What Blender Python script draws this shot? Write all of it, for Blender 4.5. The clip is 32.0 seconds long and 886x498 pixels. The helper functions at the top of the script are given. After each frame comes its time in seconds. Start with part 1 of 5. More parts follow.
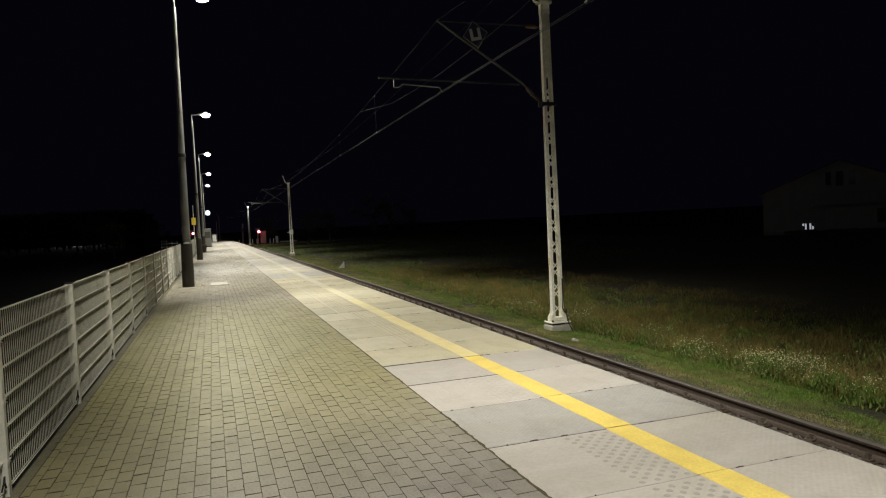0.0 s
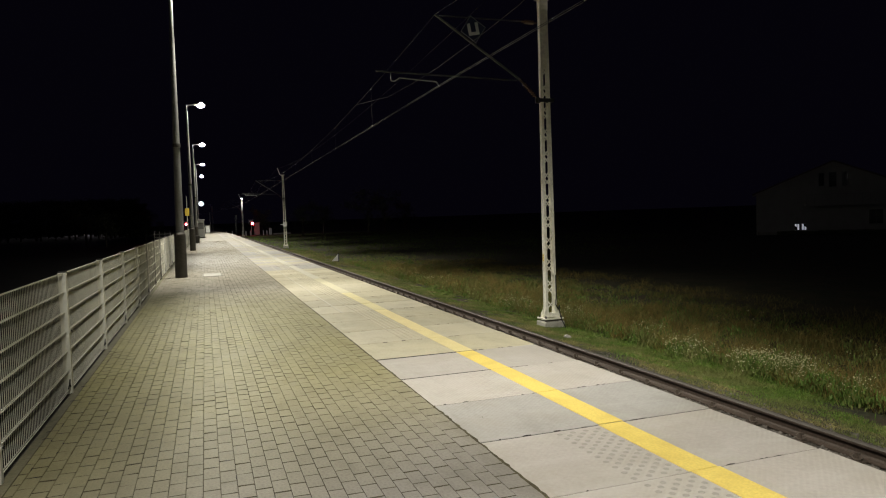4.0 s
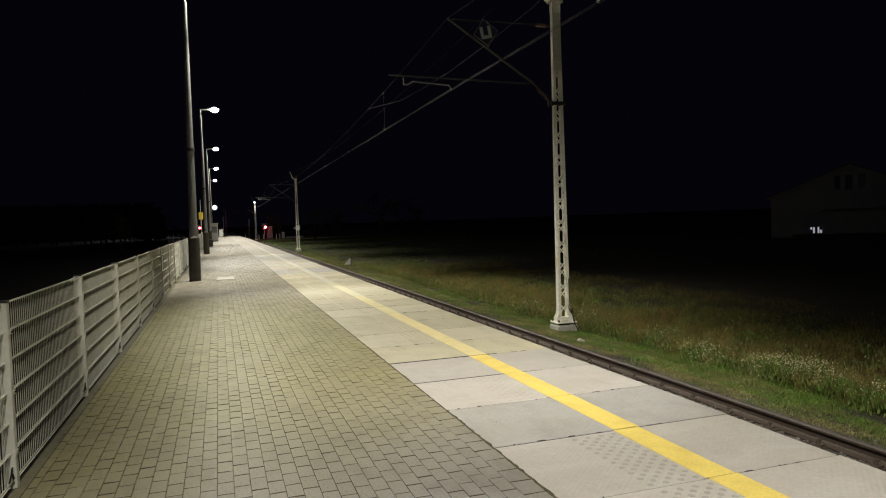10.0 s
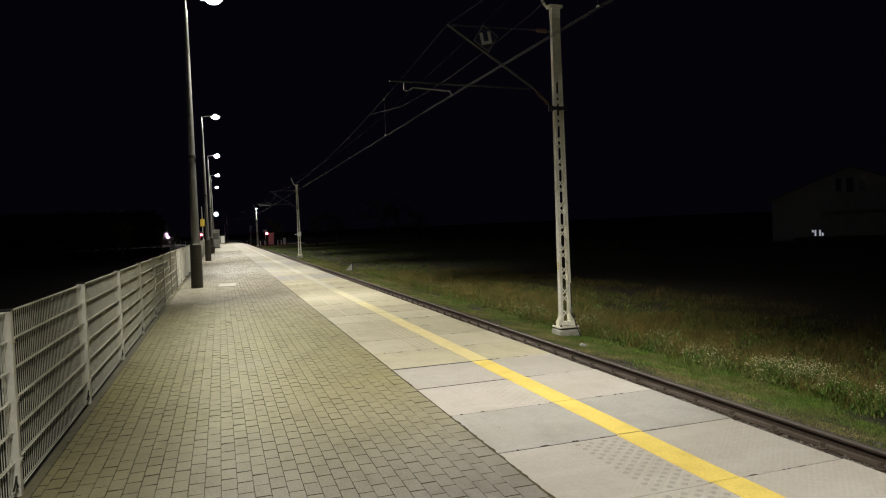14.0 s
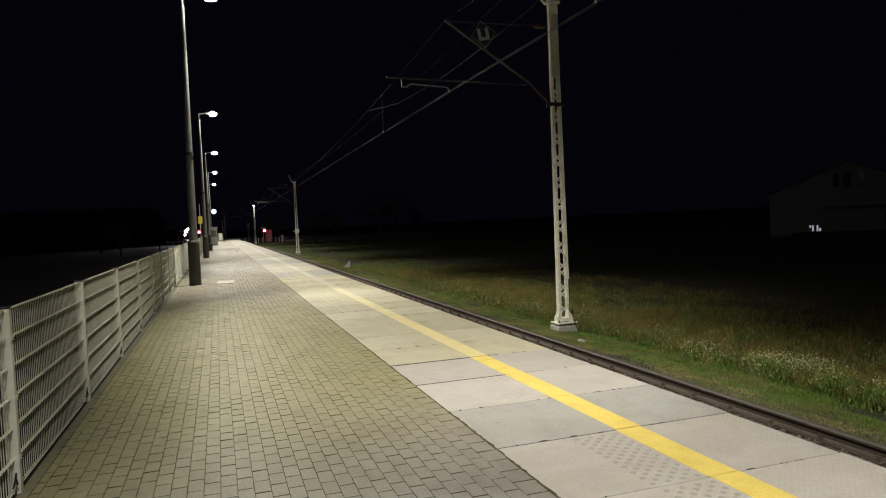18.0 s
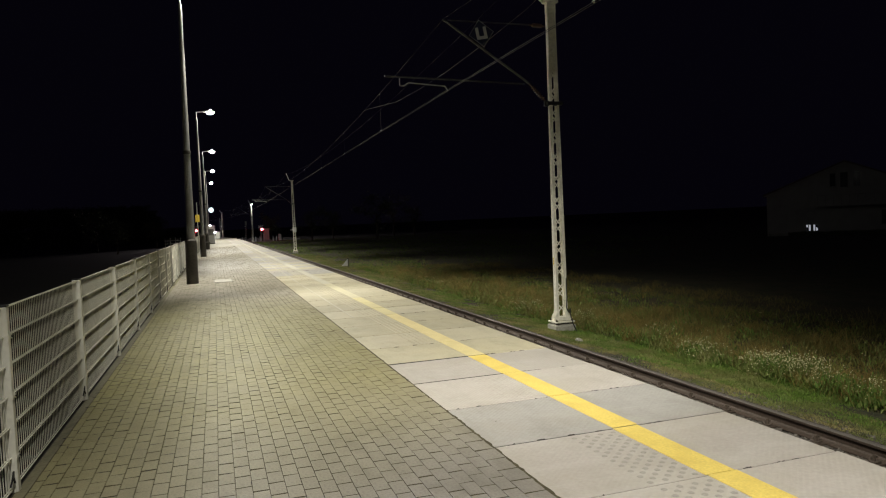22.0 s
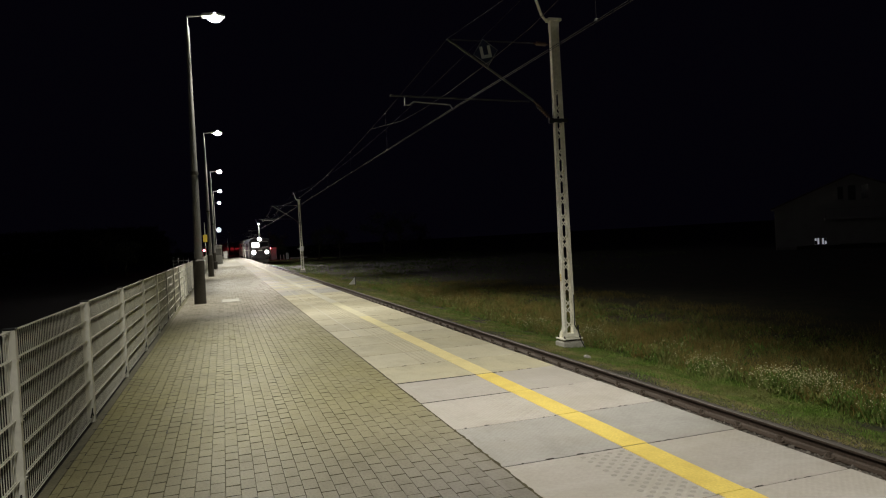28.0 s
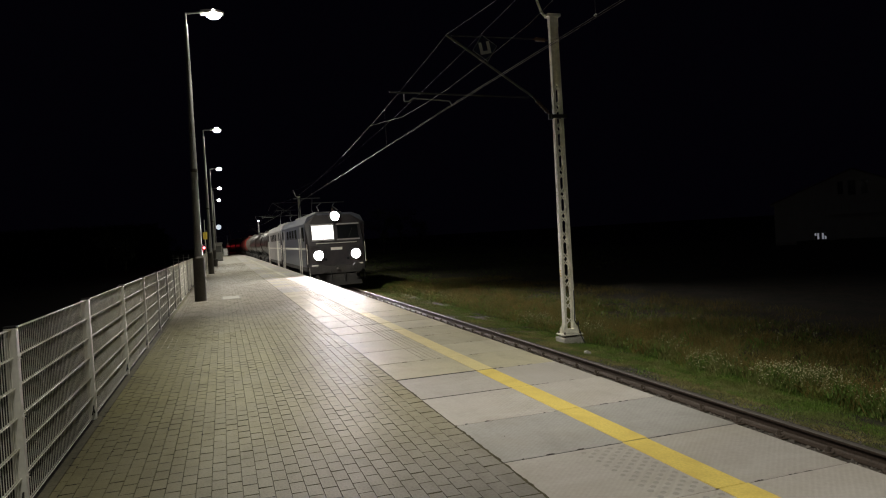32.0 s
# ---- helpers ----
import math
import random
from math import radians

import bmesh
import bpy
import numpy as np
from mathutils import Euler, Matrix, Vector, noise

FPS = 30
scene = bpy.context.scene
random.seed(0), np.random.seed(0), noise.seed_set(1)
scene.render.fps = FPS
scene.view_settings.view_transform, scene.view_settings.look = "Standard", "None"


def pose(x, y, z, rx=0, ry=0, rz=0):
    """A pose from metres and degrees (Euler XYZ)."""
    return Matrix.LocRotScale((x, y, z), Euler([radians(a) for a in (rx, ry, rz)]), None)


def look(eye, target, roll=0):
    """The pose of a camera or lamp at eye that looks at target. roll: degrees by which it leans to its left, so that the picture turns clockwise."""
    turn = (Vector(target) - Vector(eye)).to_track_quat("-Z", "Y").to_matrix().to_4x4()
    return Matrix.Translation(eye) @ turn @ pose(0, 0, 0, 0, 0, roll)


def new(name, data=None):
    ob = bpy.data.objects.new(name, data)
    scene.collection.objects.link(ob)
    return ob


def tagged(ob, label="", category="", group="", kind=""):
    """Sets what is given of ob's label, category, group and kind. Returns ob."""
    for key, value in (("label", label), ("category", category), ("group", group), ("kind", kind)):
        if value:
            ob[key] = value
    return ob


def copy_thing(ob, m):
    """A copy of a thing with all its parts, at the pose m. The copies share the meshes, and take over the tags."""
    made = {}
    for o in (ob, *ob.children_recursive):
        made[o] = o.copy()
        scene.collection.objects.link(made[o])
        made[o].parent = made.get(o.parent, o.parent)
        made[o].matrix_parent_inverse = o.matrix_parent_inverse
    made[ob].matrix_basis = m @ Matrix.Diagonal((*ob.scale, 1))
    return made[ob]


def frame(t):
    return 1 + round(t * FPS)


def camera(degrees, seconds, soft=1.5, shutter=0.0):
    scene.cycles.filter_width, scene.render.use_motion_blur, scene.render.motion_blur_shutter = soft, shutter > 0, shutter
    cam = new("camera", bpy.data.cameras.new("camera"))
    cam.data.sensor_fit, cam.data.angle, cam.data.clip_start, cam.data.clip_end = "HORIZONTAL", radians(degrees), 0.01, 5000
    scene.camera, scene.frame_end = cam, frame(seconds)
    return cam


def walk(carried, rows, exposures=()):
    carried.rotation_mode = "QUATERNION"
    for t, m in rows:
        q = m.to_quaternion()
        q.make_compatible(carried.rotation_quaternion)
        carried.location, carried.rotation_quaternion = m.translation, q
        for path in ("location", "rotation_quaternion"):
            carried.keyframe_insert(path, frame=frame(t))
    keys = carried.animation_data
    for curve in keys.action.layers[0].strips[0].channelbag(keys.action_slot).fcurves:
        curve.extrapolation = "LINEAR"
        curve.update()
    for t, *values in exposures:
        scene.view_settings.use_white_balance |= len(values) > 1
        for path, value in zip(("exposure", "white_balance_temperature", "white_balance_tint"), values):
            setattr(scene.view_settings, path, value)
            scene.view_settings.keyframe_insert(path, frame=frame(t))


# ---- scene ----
# ------------------------------------------------------------ camera
PATH = [
    (0.0, 0.031, -0.007, 1.595, -2.325, 2.890, -18.596),
    (0.5, 0.035, -0.010, 1.597, -2.232, 2.559, -18.627),
    (1.0, 0.032, -0.010, 1.594, -2.556, 2.417, -18.932),
    (1.5, 0.032, -0.012, 1.596, -2.484, 2.223, -18.915),
    (2.0, 0.031, -0.004, 1.590, -2.580, 2.143, -18.940),
    (2.5, 0.029, -0.002, 1.593, -2.792, 2.408, -18.652),
    (3.0, 0.022, -0.004, 1.593, -2.636, 2.289, -19.215),
    (3.5, 0.015, -0.005, 1.593, -2.885, 1.926, -19.107),
    (5.5, 0.013, -0.002, 1.601, -2.238, 2.268, -18.941),
    (6.0, 0.014, 0.002, 1.599, -2.259, 2.296, -18.905),
    (6.5, 0.011, -0.003, 1.600, -2.345, 2.333, -18.855),
    (7.0, 0.012, 0.005, 1.600, -2.530, 2.281, -18.765),
    (7.5, 0.008, 0.013, 1.597, -2.657, 2.383, -18.471),
    (8.0, 0.005, 0.011, 1.596, -2.711, 2.537, -18.161),
    (8.5, 0.010, 0.019, 1.597, -2.886, 2.362, -18.531),
    (9.0, 0.013, 0.014, 1.595, -2.841, 2.649, -18.494),
    (9.5, 0.006, 0.020, 1.592, -3.011, 2.539, -18.273),
    (10.0, 0.009, 0.017, 1.596, -2.462, 2.036, -18.086),
    (10.5, 0.001, 0.018, 1.597, -2.433, 1.945, -17.968),
    (11.0, 0.002, 0.015, 1.598, -2.205, 2.089, -17.888),
    (11.5, 0.000, 0.010, 1.600, -2.314, 2.379, -17.841),
    (12.0, 0.004, 0.006, 1.597, -2.252, 2.634, -17.936),
    (12.5, 0.002, -0.002, 1.601, -2.479, 2.490, -18.041),
    (13.0, -0.000, -0.000, 1.600, -2.140, 2.530, -17.980),
    (13.5, -0.002, 0.003, 1.599, -2.121, 2.411, -17.810),
    (14.0, 0.001, 0.009, 1.601, -2.027, 2.406, -17.987),
    (14.5, 0.001, 0.010, 1.601, -2.163, 2.413, -17.815),
    (16.5, -0.000, 0.016, 1.595, -2.467, 2.425, -17.851),
    (17.0, -0.007, 0.008, 1.598, -2.334, 2.561, -17.829),
    (17.5, 0.002, 0.010, 1.600, -2.287, 2.798, -17.879),
    (18.0, -0.003, 0.005, 1.597, -2.320, 2.592, -18.156),
    (18.5, -0.001, 0.005, 1.597, -2.401, 2.636, -18.163),
    (19.0, -0.004, 0.010, 1.596, -2.535, 2.671, -18.129),
    (19.5, -0.004, 0.010, 1.596, -2.623, 2.859, -17.835),
    (20.0, -0.001, 0.011, 1.599, -2.487, 2.710, -18.184),
    (20.5, -0.006, 0.002, 1.597, -2.426, 2.766, -18.427),
    (21.0, -0.005, 0.004, 1.600, -2.365, 2.506, -18.414),
    (21.5, -0.003, 0.001, 1.598, -2.359, 2.440, -18.550),
    (22.0, -0.008, 0.003, 1.597, -2.418, 2.502, -18.362),
    (22.5, -0.004, 0.007, 1.595, -2.283, 2.444, -18.382),
    (23.0, -0.006, 0.008, 1.597, -2.220, 2.372, -18.331),
    (23.5, -0.011, 0.001, 1.597, -2.200, 2.378, -18.264),
    (24.0, -0.005, 0.003, 1.595, -2.101, 2.424, -18.349),
    (24.5, -0.002, 0.003, 1.599, -2.086, 2.405, -18.201),
    (25.0, 0.000, 0.007, 1.599, -1.831, 2.450, -18.274),
    (25.5, -0.005, 0.005, 1.605, -1.719, 2.594, -18.059),
    (27.5, 0.000, 0.002, 1.606, -1.244, 3.417, -17.930),
    (28.0, -0.001, -0.005, 1.608, -0.955, 3.104, -17.794),
    (28.5, -0.002, 0.000, 1.606, -1.050, 3.078, -17.894),
    (29.0, -0.003, 0.003, 1.604, -1.221, 2.970, -18.043),
    (29.5, -0.001, 0.003, 1.600, -1.306, 3.309, -17.966),
    (30.0, -0.006, 0.002, 1.600, -1.225, 3.202, -17.784),
    (30.5, -0.004, 0.002, 1.605, -1.277, 3.226, -17.701),
    (31.0, -0.005, -0.003, 1.604, -1.362, 3.366, -17.752),
    (31.5, 0.001, -0.003, 1.604, -1.248, 3.471, -17.730),
    (32.0, -0.003, -0.010, 1.608, -1.258, 3.324, -17.803),
]
cam = camera(65.5, 32.0, soft=1.12)
walk(cam, [(t, pose(x, y, z, 90 + p, r, w)) for t, x, y, z, p, r, w in PATH],
     exposures=[(0.0, 0.0), (24.0, 0.0), (26.0, -0.1), (28.0, -0.32), (30.0, -0.4), (31.0, -0.72), (32.0, -0.9)])

# ------------------------------------------------------------ world and lamps
LAMP_YS = [22.1 + 21.9 * k for k in range(-2, 5)]
LAMP_POWER = 0.75
LAMP_AGE = {1: 0.64, 2: 0.76, 3: 0.72, 4: 0.8, 5: 0.8, 6: 0.8}
world = bpy.data.worlds.new("night_sky")
scene.world = world
world.use_nodes = True
wbg = world.node_tree.nodes["Background"]
wbg.inputs["Color"].default_value = (0.36, 0.28, 0.72, 1)
wbg.inputs["Strength"].default_value = 0.0036

# the track: straight, then a wide bend to the left
AXIS, BEND_Y, BEND_R, RAIL_Z = 5.37, 90.0, 1000.0, -0.82


def along(s, off=0.0):
    """Place and heading (radians, to the left) at s metres along the track, off metres to its right."""
    if s <= BEND_Y:
        return AXIS + off, s, 0.0
    a = (s - BEND_Y) / BEND_R
    return AXIS - BEND_R * (1 - math.cos(a)) + off * math.cos(a), BEND_Y + BEND_R * math.sin(a) + off * math.sin(a), a


# ------------------------------------------------------------ materials
def mat(name, color, rough=0.7, metal=0.0, grain=40.0, vary=0.25, bump=0.15, stain=None, stain_scale=1.5, spread=0.0, island=False, spec=0.5, edges=(0.45, 0.75)):
    m = bpy.data.materials.new(name)
    m.use_nodes = True
    n, l = m.node_tree.nodes, m.node_tree.links
    b = n["Principled BSDF"]
    b.inputs["Roughness"].default_value, b.inputs["Metallic"].default_value = rough, metal
    b.inputs["Specular IOR Level"].default_value = spec
    tc = n.new("ShaderNodeTexCoord")
    fine = n.new("ShaderNodeTexNoise")
    fine.inputs["Scale"].default_value, fine.inputs["Detail"].default_value = grain, 4
    l.new(tc.outputs["Object"], fine.inputs["Vector"])
    big = n.new("ShaderNodeTexNoise")
    big.inputs["Scale"].default_value, big.inputs["Detail"].default_value = stain_scale, 5
    geo = n.new("ShaderNodeNewGeometry")
    l.new(geo.outputs["Position"], big.inputs["Vector"])
    r1 = n.new("ShaderNodeMapRange")
    r1.inputs["From Min"].default_value, r1.inputs["From Max"].default_value = 0.3, 0.7
    r1.inputs["To Min"].default_value, r1.inputs["To Max"].default_value = 1 - vary, 1 + vary
    l.new(fine.outputs["Fac"], r1.inputs["Value"])
    hsv = n.new("ShaderNodeHueSaturation")
    hsv.inputs["Color"].default_value = (*color, 1)
    last = r1.outputs["Result"]
    if spread:
        src = geo.outputs["Random Per Island"] if island else n.new("ShaderNodeObjectInfo").outputs["Random"]
        r2 = n.new("ShaderNodeMapRange")
        r2.inputs["To Min"].default_value, r2.inputs["To Max"].default_value = 1 - spread, 1 + spread
        l.new(src, r2.inputs["Value"])
        mu = n.new("ShaderNodeMath")
        mu.operation = "MULTIPLY"
        l.new(last, mu.inputs[0])
        l.new(r2.outputs["Result"], mu.inputs[1])
        last = mu.outputs[0]
    l.new(last, hsv.inputs["Value"])
    out = hsv.outputs["Color"]
    if stain:
        mix = n.new("ShaderNodeMix")
        mix.data_type = "RGBA"
        mix.inputs["B"].default_value = (*stain, 1)
        ramp = n.new("ShaderNodeMapRange")
        ramp.inputs["From Min"].default_value, ramp.inputs["From Max"].default_value = edges
        ramp.inputs["To Max"].default_value = 0.75
        l.new(big.outputs["Fac"], ramp.inputs["Value"])
        l.new(ramp.outputs["Result"], mix.inputs["Factor"])
        l.new(out, mix.inputs["A"])
        out = mix.outputs["Result"]
    l.new(out, b.inputs["Base Color"])
    if bump:
        bp = n.new("ShaderNodeBump")
        bp.inputs["Strength"].default_value, bp.inputs["Distance"].default_value = bump, 0.01
        l.new(fine.outputs["Fac"], bp.inputs["Height"])
        l.new(bp.outputs["Normal"], b.inputs["Normal"])
    return m


def glow(name, color, strength):
    m = bpy.data.materials.new(name)
    m.use_nodes = True
    b = m.node_tree.nodes["Principled BSDF"]
    b.inputs["Base Color"].default_value = (*color, 1)
    b.inputs["Emission Color"].default_value = (*color, 1)
    b.inputs["Emission Strength"].default_value = strength
    return m


M_PAVER = mat("paver_concrete", (0.24, 0.220, 0.170), 0.62, grain=60, vary=0.16, bump=0.35, stain=(0.19, 0.175, 0.134), stain_scale=0.55, spec=0.15, spread=0.055, island=True)
M_PAVER_ONE = mat("paver_concrete_single", (0.24, 0.220, 0.170), 0.62, grain=60, vary=0.16, bump=0.35, stain=(0.19, 0.175, 0.134), stain_scale=0.55, spec=0.15, spread=0.055)
M_BED = mat("joint_sand", (0.085, 0.074, 0.046), 0.95, spec=0.1, grain=80, vary=0.4, stain=(0.04, 0.034, 0.022), stain_scale=7.0)
M_SLAB = mat("slab_concrete", (0.42, 0.393, 0.362), 0.54, grain=30, vary=0.07, bump=0.25, stain=(0.38, 0.35, 0.30), stain_scale=1.3, spread=0.06, spec=0.22)
M_SLAB_GREY = mat("slab_grey_concrete", (0.348, 0.338, 0.322), 0.54, grain=30, vary=0.08, bump=0.25, stain=(0.33, 0.31, 0.27), stain_scale=1.3, spread=0.05, spec=0.22)
M_SLAB_DULL = mat("slab_dull_concrete", (0.425, 0.39, 0.275), 0.54, grain=30, vary=0.08, bump=0.25, stain=(0.37, 0.345, 0.262), stain_scale=1.1, spread=0.10, spec=0.22)

M_SLAB_OLIVE = mat("slab_olive_concrete", (0.465, 0.43, 0.318), 0.54, grain=30, vary=0.08, bump=0.25, stain=(0.41, 0.38, 0.295), stain_scale=1.1, spread=0.06, spec=0.22)


def weathered(m, dark, speck=260.0, amount=0.5, tread=0.0, pale=None):
    """Adds water marks, specks and a fine trodden texture to a concrete material."""
    n, l = m.node_tree.nodes, m.node_tree.links
    b = n["Principled BSDF"]
    src = b.inputs["Base Color"].links[0].from_socket
    geo = n.new("ShaderNodeNewGeometry")
    sp = n.new("ShaderNodeTexNoise")
    sp.inputs["Scale"].default_value, sp.inputs["Detail"].default_value = speck, 2
    l.new(geo.outputs["Position"], sp.inputs["Vector"])
    bl = n.new("ShaderNodeTexNoise")
    bl.inputs["Scale"].default_value, bl.inputs["Detail"].default_value, bl.inputs["Roughness"].default_value = 3.2, 8, 0.68
    mp = n.new("ShaderNodeMapping")
    mp.inputs["Scale"].default_value = (1.0, 0.45, 1.0)
    l.new(geo.outputs["Position"], mp.inputs["Vector"])
    l.new(mp.outputs["Vector"], bl.inputs["Vector"])
    last = src
    for tex, lo, hi, amt in ((bl, 0.48, 0.72, amount), (sp, 0.58, 0.7, amount * 0.9)):
        r = n.new("ShaderNodeMapRange")
        r.inputs["From Min"].default_value, r.inputs["From Max"].default_value, r.inputs["To Max"].default_value = lo, hi, amt
        l.new(tex.outputs["Fac"], r.inputs["Value"])
        mx = n.new("ShaderNodeMix")
        mx.data_type = "RGBA"
        mx.inputs["B"].default_value = (*dark, 1)
        l.new(r.outputs["Result"], mx.inputs["Factor"])
        l.new(last, mx.inputs["A"])
        last = mx.outputs["Result"]
    if pale:
        sc = n.new("ShaderNodeTexNoise")
        sc.inputs["Scale"].default_value, sc.inputs["Detail"].default_value, sc.inputs["Roughness"].default_value = 1.7, 9, 0.72
        mq = n.new("ShaderNodeMapping")
        mq.inputs["Scale"].default_value, mq.inputs["Location"].default_value = (0.55, 1.4, 1.0), (3.1, 7.7, 0.0)
        l.new(geo.outputs["Position"], mq.inputs["Vector"])
        l.new(mq.outputs["Vector"], sc.inputs["Vector"])
        r = n.new("ShaderNodeMapRange")
        r.inputs["From Min"].default_value, r.inputs["From Max"].default_value, r.inputs["To Max"].default_value = 0.5, 0.66, 0.5
        l.new(sc.outputs["Fac"], r.inputs["Value"])
        mx = n.new("ShaderNodeMix")
        mx.data_type = "RGBA"
        mx.inputs["B"].default_value = (*pale, 1)
        l.new(r.outputs["Result"], mx.inputs["Factor"])
        l.new(last, mx.inputs["A"])
        last = mx.outputs["Result"]
    l.new(last, b.inputs["Base Color"])
    rr = n.new("ShaderNodeMapRange")
    rr.inputs["To Min"].default_value, rr.inputs["To Max"].default_value = b.inputs["Roughness"].default_value - 0.12, b.inputs["Roughness"].default_value + 0.15
    l.new(bl.outputs["Fac"], rr.inputs["Value"])
    l.new(rr.outputs["Result"], b.inputs["Roughness"])
    if tread:
        wv = n.new("ShaderNodeTexWave")
        wv.wave_type, wv.bands_direction = "BANDS", "DIAGONAL"
        wv.inputs["Scale"].default_value, wv.inputs["Distortion"].default_value = 14.0, 0.6
        mw = n.new("ShaderNodeMapping")
        mw.inputs["Scale"].default_value = (1.0, -1.0, 1.0)
        l.new(geo.outputs["Position"], mw.inputs["Vector"])
        l.new(mw.outputs["Vector"], wv.inputs["Vector"])
        bp = n.new("ShaderNodeBump")
        bp.inputs["Strength"].default_value, bp.inputs["Distance"].default_value = tread, 0.004
        l.new(wv.outputs["Fac"], bp.inputs["Height"])
        old = b.inputs["Normal"].links[0].from_node
        l.new(bp.outputs["Normal"], old.inputs["Normal"])


weathered(M_SLAB, (0.32, 0.29, 0.25), amount=0.5, tread=0.35, pale=(0.48, 0.465, 0.44))
weathered(M_SLAB_GREY, (0.24, 0.23, 0.20), amount=0.5, tread=0.35, pale=(0.43, 0.42, 0.40))
weathered(M_SLAB_DULL, (0.27, 0.24, 0.18), amount=0.5, tread=0.35, pale=(0.47, 0.44, 0.335))
weathered(M_SLAB_OLIVE, (0.30, 0.275, 0.21), amount=0.45, tread=0.35, pale=(0.50, 0.47, 0.37))


def tint_patch(m, patch_color, centre, near, far):
    """Tints a concrete with a broad patch round centre, with an uneven border."""
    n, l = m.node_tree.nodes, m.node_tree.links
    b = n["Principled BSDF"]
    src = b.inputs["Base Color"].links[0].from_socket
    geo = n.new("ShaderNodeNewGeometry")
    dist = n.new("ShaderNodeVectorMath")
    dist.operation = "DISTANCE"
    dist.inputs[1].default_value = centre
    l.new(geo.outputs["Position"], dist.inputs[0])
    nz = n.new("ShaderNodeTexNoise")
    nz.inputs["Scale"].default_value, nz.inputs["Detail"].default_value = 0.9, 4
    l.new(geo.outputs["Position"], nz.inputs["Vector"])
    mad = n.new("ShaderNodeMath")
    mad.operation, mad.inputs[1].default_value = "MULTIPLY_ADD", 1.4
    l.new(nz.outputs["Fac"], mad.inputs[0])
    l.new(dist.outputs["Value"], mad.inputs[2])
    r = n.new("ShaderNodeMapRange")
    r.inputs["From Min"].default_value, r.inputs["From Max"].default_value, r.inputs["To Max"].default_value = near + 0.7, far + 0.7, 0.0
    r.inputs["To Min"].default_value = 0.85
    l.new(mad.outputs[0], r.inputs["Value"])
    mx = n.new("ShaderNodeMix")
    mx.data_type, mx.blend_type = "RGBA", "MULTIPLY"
    mx.inputs["B"].default_value = (*patch_color, 1)
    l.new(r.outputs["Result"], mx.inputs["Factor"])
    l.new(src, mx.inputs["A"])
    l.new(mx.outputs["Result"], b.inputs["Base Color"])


weathered(M_PAVER, (0.09, 0.08, 0.05), amount=0.4)
weathered(M_PAVER_ONE, (0.09, 0.08, 0.05), amount=0.4)
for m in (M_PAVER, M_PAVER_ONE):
    # olive tint on the fence side
    tint_patch(m, (1.0, 0.985, 0.18), (-3.2, 10.5, 0.0), 3.6, 7.8)
    # pavers about half lighter from y = 30 on
    tint_patch(m, (1.5, 1.52, 1.6), (0.3, 70.0, 0.0), 40.0, 54.0)
    # greyer beside the nearest edge slabs
    tint_patch(m, (0.98, 1.0, 1.2), (1.7, 2.6, 0.0), 1.2, 3.8)
for m, coat in ((M_PAVER, 0.22), (M_PAVER_ONE, 0.22)):
    m.node_tree.nodes["Principled BSDF"].inputs["Coat Weight"].default_value = coat
    m.node_tree.nodes["Principled BSDF"].inputs["Coat Roughness"].default_value = 0.4
M_DOT = mat("worn_dot", (0.305, 0.29, 0.262), 0.75, grain=50, vary=0.1)
M_YELLOWS = []
# five steps of the line's yellow, paler and greyer with distance
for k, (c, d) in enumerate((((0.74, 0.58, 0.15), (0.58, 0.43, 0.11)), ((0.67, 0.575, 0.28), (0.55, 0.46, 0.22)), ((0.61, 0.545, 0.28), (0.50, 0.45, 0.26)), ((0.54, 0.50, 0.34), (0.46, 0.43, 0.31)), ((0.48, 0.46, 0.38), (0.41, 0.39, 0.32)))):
    M_YELLOWS.append(mat("yellow_paint_step_" + "abcde"[k], c, 0.5 + 0.02 * k, grain=60, vary=0.12, bump=0.3, stain=d, stain_scale=3.0))
M_JOINT = mat("dark_joint", (0.035, 0.03, 0.025), 0.9, grain=50, vary=0.5)
M_KERB = mat("mossy_kerb_concrete", (0.165, 0.152, 0.09), 0.85, grain=35, stain=(0.09, 0.083, 0.045), stain_scale=6.0)
M_GUIDE = mat("pale_guide_strip", (0.50, 0.475, 0.39), 0.7, grain=50, vary=0.1, stain=(0.42, 0.40, 0.33), stain_scale=4.0)
M_KERB_PALE = mat("pale_stone_face", (0.45, 0.43, 0.38), 0.8, grain=25)
M_CONC = mat("rough_concrete", (0.30, 0.29, 0.26), 0.85, grain=25, vary=0.2, bump=0.5, stain=(0.15, 0.14, 0.11))
M_FOOT = mat("pale_footing_concrete", (0.42, 0.41, 0.36), 0.85, grain=25, vary=0.2, bump=0.5, stain=(0.24, 0.23, 0.18), stain_scale=5.0)
M_SLEEPER = mat("dirty_sleeper", (0.10, 0.09, 0.075), 0.9, grain=25, vary=0.3, bump=0.5)
M_SOIL_SHADE = mat("soil_and_shaded_ground", (0.035, 0.03, 0.022), 0.95, grain=30, vary=0.4)
M_GRASSGROUND = mat("grassy_soil", (0.034, 0.036, 0.014), 0.95, grain=9, vary=0.55, bump=0.8, stain=(0.062, 0.046, 0.022), stain_scale=1.4, edges=(0.42, 0.60))
M_GRASS = mat("grass_blade", (0.135, 0.225, 0.038), 0.65, grain=3, vary=0.2, bump=0, spread=0.4, island=True, spec=0.15, stain=(0.23, 0.225, 0.085), stain_scale=1.6, edges=(0.45, 0.66))
